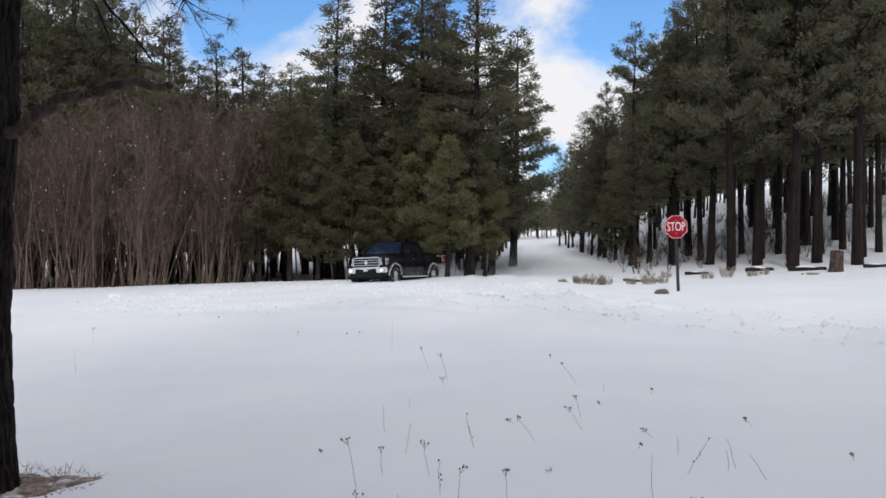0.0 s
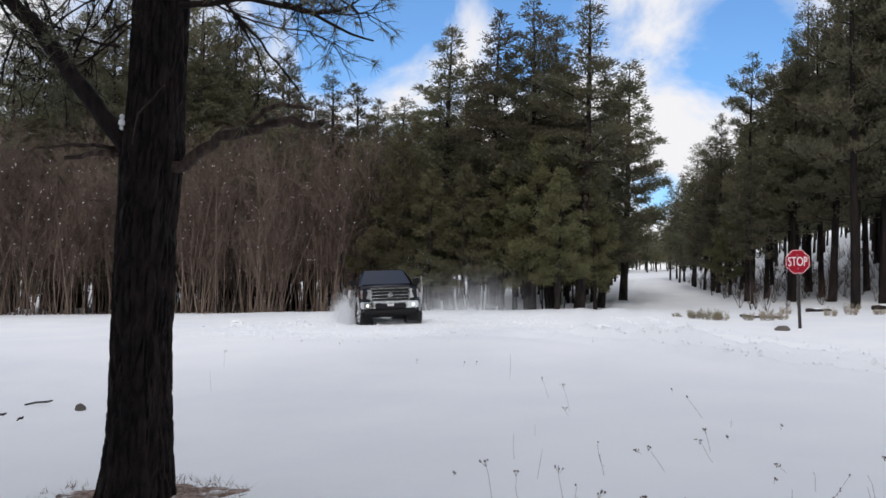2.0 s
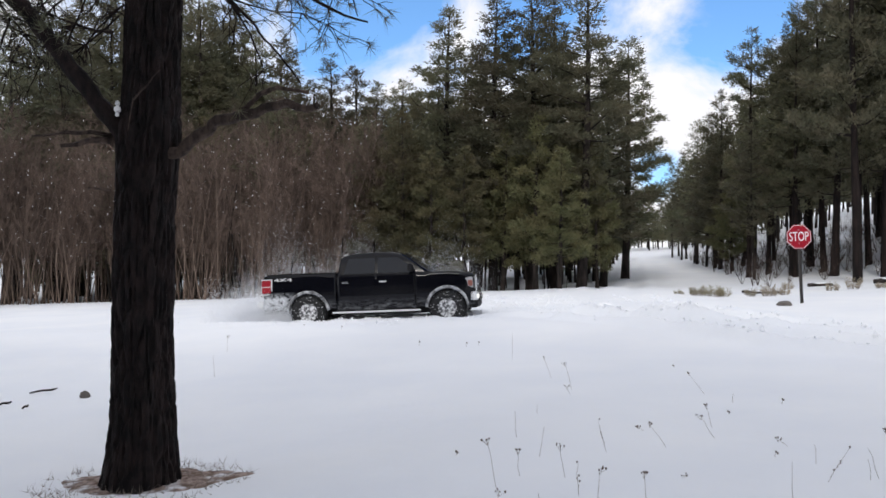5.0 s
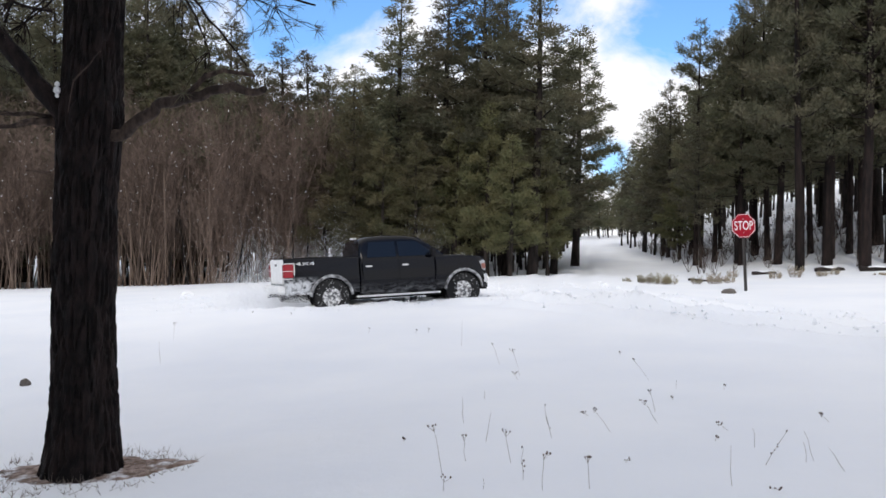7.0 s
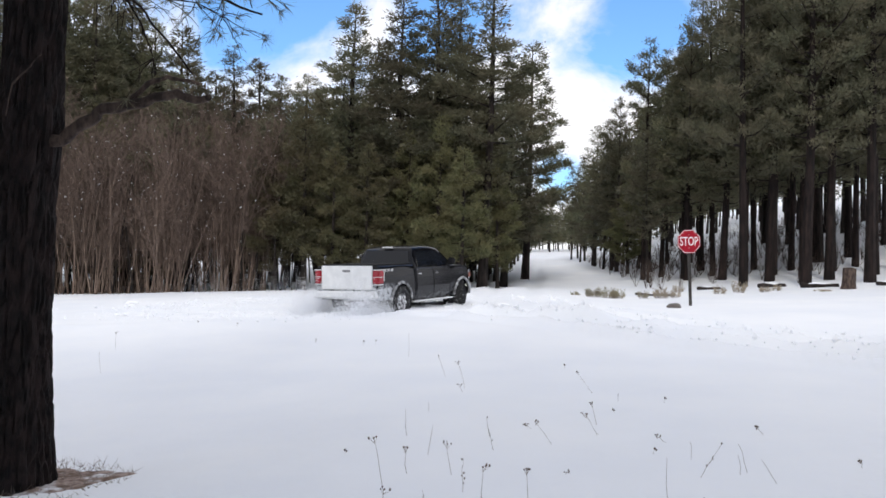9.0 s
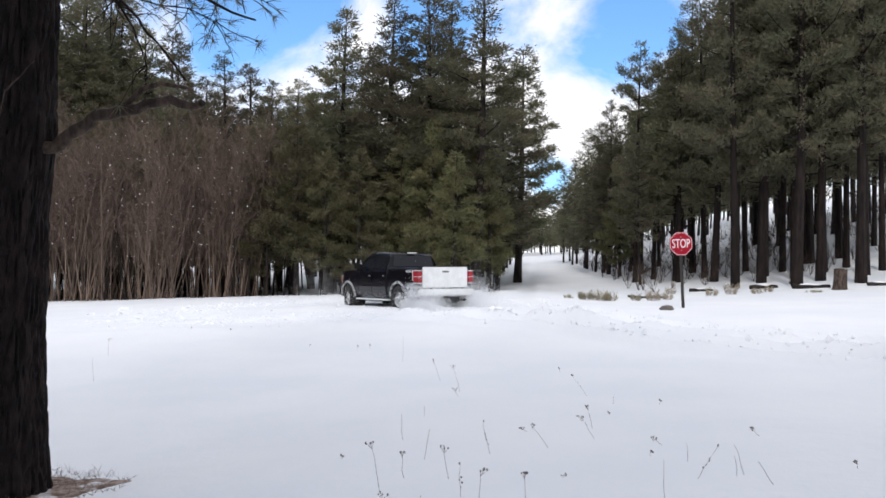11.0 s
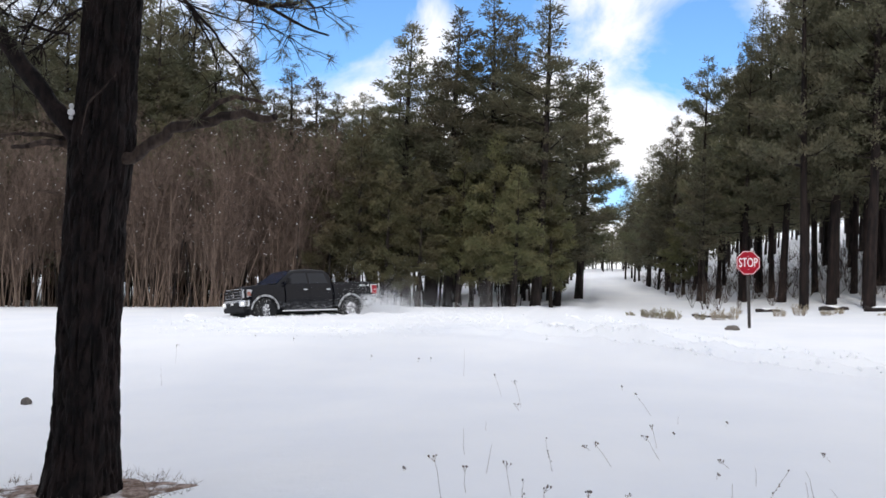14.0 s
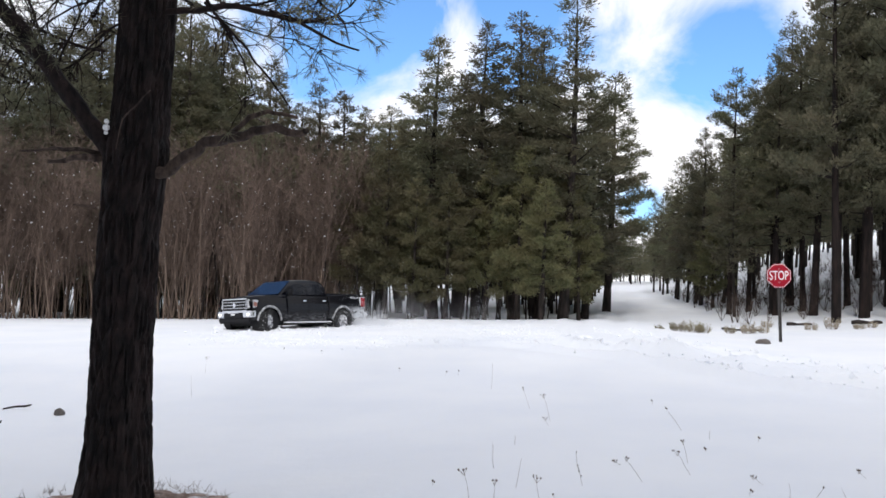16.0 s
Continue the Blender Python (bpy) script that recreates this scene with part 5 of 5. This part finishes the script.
        # flares, steps, wings
        for cx in (AXLE, -AXLE):
            fl = Mesh()
            pts = [(cx + 0.545 * math.cos(a), s * (side_w(HUB_Z + 0.545 * math.sin(a)) + 0.012), HUB_Z + 0.545 * math.sin(a)) for a in [math.pi * (0.03 + 0.94 * i / 18) for i in range(19)]]
            fl.tube(pts, [0.042] * 19, 6, True)
            part("wheel_flare", fl, M_FLARE, truck, "flare dusted white with snow", True)
            well = Mesh()
            well.tube([(cx, s * 0.55, HUB_Z + 0.05), (cx, s * 0.9, HUB_Z + 0.05)], [0.5, 0.5], 20, True)
            part("wheel_well", well, M_DARK, truck)
        st = Mesh()
        st.box(-1.2, 1.15, min(s * 0.90, s * 1.04), max(s * 0.90, s * 1.04), 0.41, 0.455)
        part("running_board", bevelled(st, 0.02), M_CAKED, truck, "running board packed with snow")
        # front lights
        hl = Mesh()
        hl.v = [Vector((x, s * y2, z)) for x, y2, z in ((2.68, 0.63, 0.93), (2.60, 0.93, 0.95), (2.57, 0.93, 1.23), (2.655, 0.63, 1.25), (2.4, 0.63, 0.93), (2.30, 0.955, 0.98), (2.30, 0.955, 1.23), (2.4, 0.63, 1.25))]
        hl.f = [(0, 1, 2, 3), (7, 6, 5, 4), (0, 4, 5, 1), (1, 5, 6, 2), (2, 6, 7, 3), (3, 7, 4, 0)]
        lp = part("headlight", bevelled(hl, 0.02), M_LAMP, truck, "clear headlight")
        am = Mesh()
        am.box(2.40, 2.58, min(s * 0.90, s * 0.965), max(s * 0.90, s * 0.965), 1.0, 1.15)
        part("turn_signal", bevelled(am, 0.02), M_AMBER, lp, "amber side lens")
        fog = Mesh()
        fog.tube([(2.62, s * 0.74, 0.73), (2.785, s * 0.74, 0.73)], [0.052, 0.048], 16, True)
        part("fog_lamp", fog, M_FOG, truck, "lit round fog lamp")
        badge = lettering("badge", "4X4", 0.17, 0.002, M_WHITE, truck, pose(-2.50, s * (side_w(1.34) + 0.006), 1.34, 90, 0, 180 if s > 0 else 0) @ Matrix.Diagonal((1.7, 0.7, 1, 1)), "pale lettering")
    screen = [(0.60, -0.66, 1.905), (0.60, 0.66, 1.905), (1.30, 0.83, 1.415), (1.30, -0.83, 1.415)]
    sc = slab([Vector(p) + Vector((0.022, 0, 0.036)) for p in screen], -0.02)
    part("windscreen", sc, M_SCREEN, truck, "blue-tinted windscreen")
    rear = [(-1.035, -0.76, 1.47), (-1.035, 0.76, 1.47), (-0.965, 0.68, 1.85), (-0.965, -0.68, 1.85)]
    part("rear_window", slab([Vector(p) + Vector((-0.02, 0, 0.0)) for p in rear], -0.02), M_GLASS, truck, "dark rear window")
    br = Mesh()
    br.box(-1.0, -0.90, -0.16, 0.16, 1.925, 1.965)
    part("brake_light", bevelled(br, 0.01), M_WHITE, truck, "high brake light crusted with snow")
    # grille
    back = Mesh()
    back.box(2.60, 2.66, -0.62, 0.62, 0.86, 1.28)
    g = part("grille", bevelled(back, 0.02), M_DARK, truck, "black grille with chrome bars")
    for z0, z1 in ((1.250, 1.288), (0.845, 0.872)):
        b = Mesh()
        b.box(2.64, 2.71, -0.64, 0.64, z0, z1)
        part("frame_bar", bevelled(b, 0.012), M_CHROME, g, "chrome bar")
    for y0, y1 in ((-0.64, -0.600), (0.600, 0.64)):
        b = Mesh()
        b.box(2.64, 2.71, y0, y1, 0.872, 1.250)
        part("frame_bar", bevelled(b, 0.012), M_CHROME, g, "chrome bar")
    for z in (0.955, 1.06, 1.165):
        b = Mesh()
        b.box(2.655, 2.70, -0.600, 0.600, z - 0.010, z + 0.010)
        part("grille_bar", bevelled(b, 0.008), M_CHROME, g, "chrome bar")
    em = Mesh()
    em.tube([(2.66, 0, 1.06), (2.715, 0, 1.06)], [0.085, 0.08], 16, True)
    part("badge", em, M_CHROME, g)
    fb = Mesh()
    prof = [(2.58, -0.96), (2.70, -0.90), (2.77, -0.55), (2.79, 0), (2.77, 0.55), (2.70, 0.90), (2.58, 0.96)]
    n = len(prof)
    fb.v = [Vector((x, y, z)) for z in (0.63, 0.85) for x, y in prof] + [Vector((2.5, y, z)) for z in (0.63, 0.85) for x, y in prof]
    for i in range(n - 1):
        fb.f += [(i, i + 1, n + i + 1, n + i), (n + i, n + i + 1, 3 * n + i + 1, 3 * n + i), (i, 2 * n + i, 2 * n + i + 1, i + 1)]
    fb.f += [(0, n, 3 * n, 2 * n), (n - 1, 3 * n - 1, 4 * n - 1, 2 * n - 1)]
    part("front_bumper", bevelled(fb, 0.03, 3), M_CHROME, truck, "chrome bumper")
    mid = Mesh()
    mid.box(2.70, 2.80, -0.50, 0.50, 0.62, 0.80)
    part("bumper_opening", bevelled(mid, 0.02), M_DARK, truck)
    dam = Mesh()
    dam.box(2.45, 2.74, -0.84, 0.84, 0.43, 0.64)
    part("air_dam", bevelled(dam, 0.05, 2), M_DARK, truck)
    plate = Mesh()
    for y0, y1 in ((-0.10, -0.045), (-0.03, 0.03), (0.045, 0.10)):
        plate.box(2.80, 2.808, y0, y1, 0.70, 0.77)
    part("plate_bars", plate, M_WHITE, truck, "pale marks on a dark plate")
    # a blunt nose: what lies before the front wheels is drawn in
    for ob in truck.children_recursive:
        if ob.matrix_basis == Matrix():
            for v in ob.data.vertices:
                if v.co.x > 2.34:
                    v.co.x = 2.34 + (v.co.x - 2.34) * 0.70
    wheels = [wheel(truck, x, y) for x, y in ((AXLE, 0.86), (AXLE, -0.86), (-AXLE, 0.86), (-AXLE, -0.86))]
    return truck, wheels


truck, wheels = pickup()


# ---- thrown snow ----
def plume(name, label, seed, length, wide, high, size, flakes, haze=False):
    """A cloud of thrown snow, flake by flake, thickest low down and near the wheel."""
    rng = np.random.default_rng(seed)
    root = tagged(new(name), label, "snow spray", "snow thrown by the wheels")
    t = rng.beta(1.05, 2.0, flakes)
    puff = 0.5 + 0.5 * np.sin(t * 9 + seed) * np.sin(t * 4 + 1)
    p = np.stack([-length * t, rng.normal(0, 1, flakes) * wide * (0.35 + 0.6 * t),
                  np.abs(rng.normal(0, 0.40, flakes)) * high * (0.35 + t * (1.7 - 1.4 * t)) * (0.75 + 0.4 * puff)], 1)
    if haze:
        p[:, 0] = -length * rng.beta(1.8, 1.8, flakes)
        p[:, 1] = rng.normal(0, wide, flakes)
        p[:, 2] = np.abs(rng.normal(0, 0.36 * high, flakes)) * (0.7 + 0.3 * np.sin(p[:, 0] * 1.7) * np.sin(p[:, 0] * 0.6 + p[:, 1]))
    d1, d2 = rng.normal(0, 1, (flakes, 3)), rng.normal(0, 1, (flakes, 3))
    d1 /= np.linalg.norm(d1, axis=1)[:, None]
    d2 /= np.linalg.norm(d2, axis=1)[:, None]
    r = size * rng.uniform(0.6, 1.5, flakes)[:, None]
    v = np.stack([p, p + d1 * r, p + d2 * r], 1).reshape(-1, 3)
    me = bpy.data.meshes.new("powder")
    me.from_pydata(v.tolist(), [], np.arange(3 * flakes).reshape(-1, 3).tolist())
    me.materials.append(M_DUST)
    ob = new("powder", me)
    ob.parent = root
    tagged(ob, kind="stuff")
    return root


SIDE = plume("snow_spray", "thick white snow spray thrown back by a front wheel", 6, 2.2, 0.26, 1.0, 0.018, 60000)
SPRAY_L = plume("snow_spray", "white snow spray thrown up behind a spinning wheel", 1, 2.5, 0.28, 1.4, 0.017, 95000)
SPRAY_R = plume("snow_spray", "white snow spray thrown up behind a spinning wheel", 2, 2.6, 0.28, 1.4, 0.017, 95000)
CLOUD = plume("snow_dust_cloud", "drifting haze of fine snow dust", 3, 8.0, 1.2, 3.2, 0.009, 300000, True)
FRONT = plume("snow_spray", "low snow spray pushed up by the bumper", 4, 1.2, 0.75, 0.5, 0.014, 20000)

# ---- everything that moves ----
DRIVE = [
    # seconds, x, y, z, heading, nose up, lean
    (0, -1.69, 39.71, 0.80, -115.7, -0.6, 2.3),
    (0.5, -2.90, 37.21, 0.73, -110.2, 0.6, 3.0),
    (1, -3.99, 34.72, 0.64, -102.9, 0.2, 3.9),
    (1.5, -4.92, 32.37, 0.60, -88.9, 1.5, 4.2),
    (2, -5.60, 30.60, 0.56, -74.0, 1.2, 3.6),
    (2.5, -5.94, 29.32, 0.58, -56.7, 0.7, 4.1),
    (3, -6.17, 27.82, 0.49, -36.8, 1.0, 4.9),
    (4, -5.55, 25.35, 0.40, -16.0, 2.0, 2.6),
    (5, -4.35, 23.60, 0.35, 0.5, 2.8, 0.5),
    (5.5, -3.92, 23.23, 0.35, 5.8, 3.0, -0.1),
    (6, -3.55, 23.54, 0.37, 13.3, 2.5, -0.3),
    (6.5, -3.26, 23.78, 0.41, 20.4, 2.3, -0.6),
    (7, -2.92, 24.05, 0.45, 25.2, 3.3, -0.2),
    (7.5, -2.48, 24.33, 0.48, 31.5, 4.4, -0.1),
    (8, -2.07, 24.71, 0.51, 40.0, 4.3, -0.2),
    (8.5, -1.64, 25.46, 0.56, 50.8, 4.0, -0.5),
    (9, -1.20, 26.06, 0.60, 62.9, 2.8, -0.7),
    (9.8, -0.85, 27.35, 0.64, 84.0, 1.6, -0.9),
    (10.7, -1.10, 29.10, 0.66, 111.0, 0.4, -1.1),
    (11.5, -2.05, 30.50, 0.67, 138.2, -0.6, -1.2),
    (12, -3.00, 31.40, 0.68, 156.2, -1.4, -0.6),
    (12.5, -4.19, 32.42, 0.67, 176.6, -2.3, -0.5),
    (13, -5.47, 33.00, 0.59, 193.6, -1.8, 0.4),
    (13.5, -6.63, 33.22, 0.48, 207.0, -1.8, 2.3),
    (14, -7.71, 33.28, 0.40, 223.1, -2.6, 4.4),
    (14.5, -8.73, 33.04, 0.39, 236.8, -1.9, 4.6),
    (15, -8.96, 32.85, 0.38, 239.3, -1.2, 4.0),
    (15.5, -8.90, 32.50, 0.39, 239.0, -1.2, 3.8),
    (16, -8.78, 32.17, 0.40, 238.3, -1.3, 3.6),
]
STEER = [(0, 8), (1, 14), (2, 8), (3, -22), (5, -4), (6.5, -14), (7.5, -28), (8.5, 12), (9, 24), (11.5, -20), (12.5, -10), (14, 26), (15, 28), (16, 26)]
SLIP = [(0, 1.3), (3, 1.6), (5, 5.5), (8, 4.0), (9, 3.0), (12, 3.0), (14, 3.5), (16, 4.5)]


# where the thrown snow hangs behind the axle, and how high
THROW = [(0, -2.3, -0.05), (1.2, -2.2, 0.0), (2.2, -1.7, 0.25), (3.2, -1.9, 0.28), (4.2, -2.2, 0.0), (5.5, -2.35, -0.05), (6.5, -2.35, -0.15), (8, -2.4, -0.3), (9, -2.4, -0.25),
         (10.5, -2.3, -0.15), (12.5, -2.2, -0.12), (13.5, -2.2, -0.12), (16, -2.3, -0.15)]


def along(rows, t):
    for a, b in zip(rows, rows[1:]):
        if t <= b[0]:
            s = (t - a[0]) / (b[0] - a[0])
            return [p + (q - p) * s for p, q in zip(a, b)]
    return list(rows[-1])


def truck_pose(t):
    _, x, y, z, h, up, lean = along(DRIVE, t)
    return pose(x, y, z, lean, -up, h)


def motions():
    walk(truck, [(r[0], pose(r[1], r[2], r[3], r[6], -r[5], r[4])) for r in DRIVE])
    spots = ((AXLE, 0.86), (AXLE, -0.86), (-AXLE, 0.86), (-AXLE, -0.86))
    for (x, y), wh in zip(spots, wheels):
        rows, turn = [], 0.0
        for i in range(161):
            t = i / 10
            a, b = along(DRIVE, max(0, t - 0.05)), along(DRIVE, min(16, t + 0.05))
            went = math.hypot(b[1] - a[1], b[2] - a[2])
            turn += min(80.0, math.degrees(went / WHEEL_R) * along(SLIP, t)[1] * (0.8 if x > 0 else 1.0))
            rows.append((t, pose(x, y, HUB_Z, 0, 0, along(STEER, t)[1] if x > 0 else 0) @ pose(0, 0, 0, 0, turn, 0)))
        walk(wh, rows)
    for ob, y, wob in ((SPRAY_L, 0.9, 0.0), (SPRAY_R, -0.9, 1.7)):
        rows = []
        for i in range(65):
            t = i / 4
            back, up = along(THROW, t)[1:]
            m = truck_pose(t) @ pose(back, y * 1.08, up, 0, 0, 0)
            rows.append((t, m @ pose(0, 0, 0.05 * math.sin(t * 7 + wob), 0, 6 * math.sin(t * 5 + wob), 8 * math.sin(t * 3 + wob))))
        walk(ob, rows)
    walk(FRONT, [(i / 4, truck_pose(i / 4) @ pose(2.55, 0, -0.12 + 0.05 * math.sin(i), 0, 0, 5 * math.sin(i * 1.3))) for i in range(65)])
    # the spray of the front wheel rises while the truck swings round and settles afterwards
    rise = [(0, -0.30), (1.2, -0.15), (2.0, -0.05), (2.5, 0.05), (3.0, -0.25), (4.0, -0.7), (5.5, -0.8), (7.0, -0.85), (9.0, -0.8), (12.0, -0.75), (14.0, -0.7), (16.0, -0.7)]
    walk(SIDE, [(i / 4, truck_pose(i / 4) @ pose(1.55, -1.12, along(rise, i / 4)[1] + 0.03 * math.sin(i * 1.9), 0, 4 * math.sin(i * 1.1), 6 + 6 * math.sin(i * 1.7))) for i in range(65)])
    drift = [(0, 2.0, 44.0, 0.2, -120), (1.0, -1.6, 38.5, 0.3, -115), (2.0, -4.4, 33.0, 0.4, -105), (2.5, -5.2, 31.2, 0.5, -75), (3.0, -4.2, 30.6, 0.5, -45), (4.2, -2.8, 28.2, 0.6, -20), (5.5, -1.2, 26.6, 0.4, -2),
             (7.0, -1.0, 27.4, 0.2, -4), (8.4, -1.2, 28.4, -0.4, -4), (9.2, -1.4, 29.2, -0.9, -4), (10.3, 0.0, 30.5, -0.6, -2), (11.5, 3.2, 32.0, -0.3, 0), (12.5, 2.2, 33.2, -0.2, 2), (14.0, 0.6, 35.0, -0.3, 4), (16.0, -0.6, 35.2, -0.3, 6)]
    walk(CLOUD, [(t, pose(x, y, z, 0, 0, h)) for t, x, y, z, h in drift])


motions()
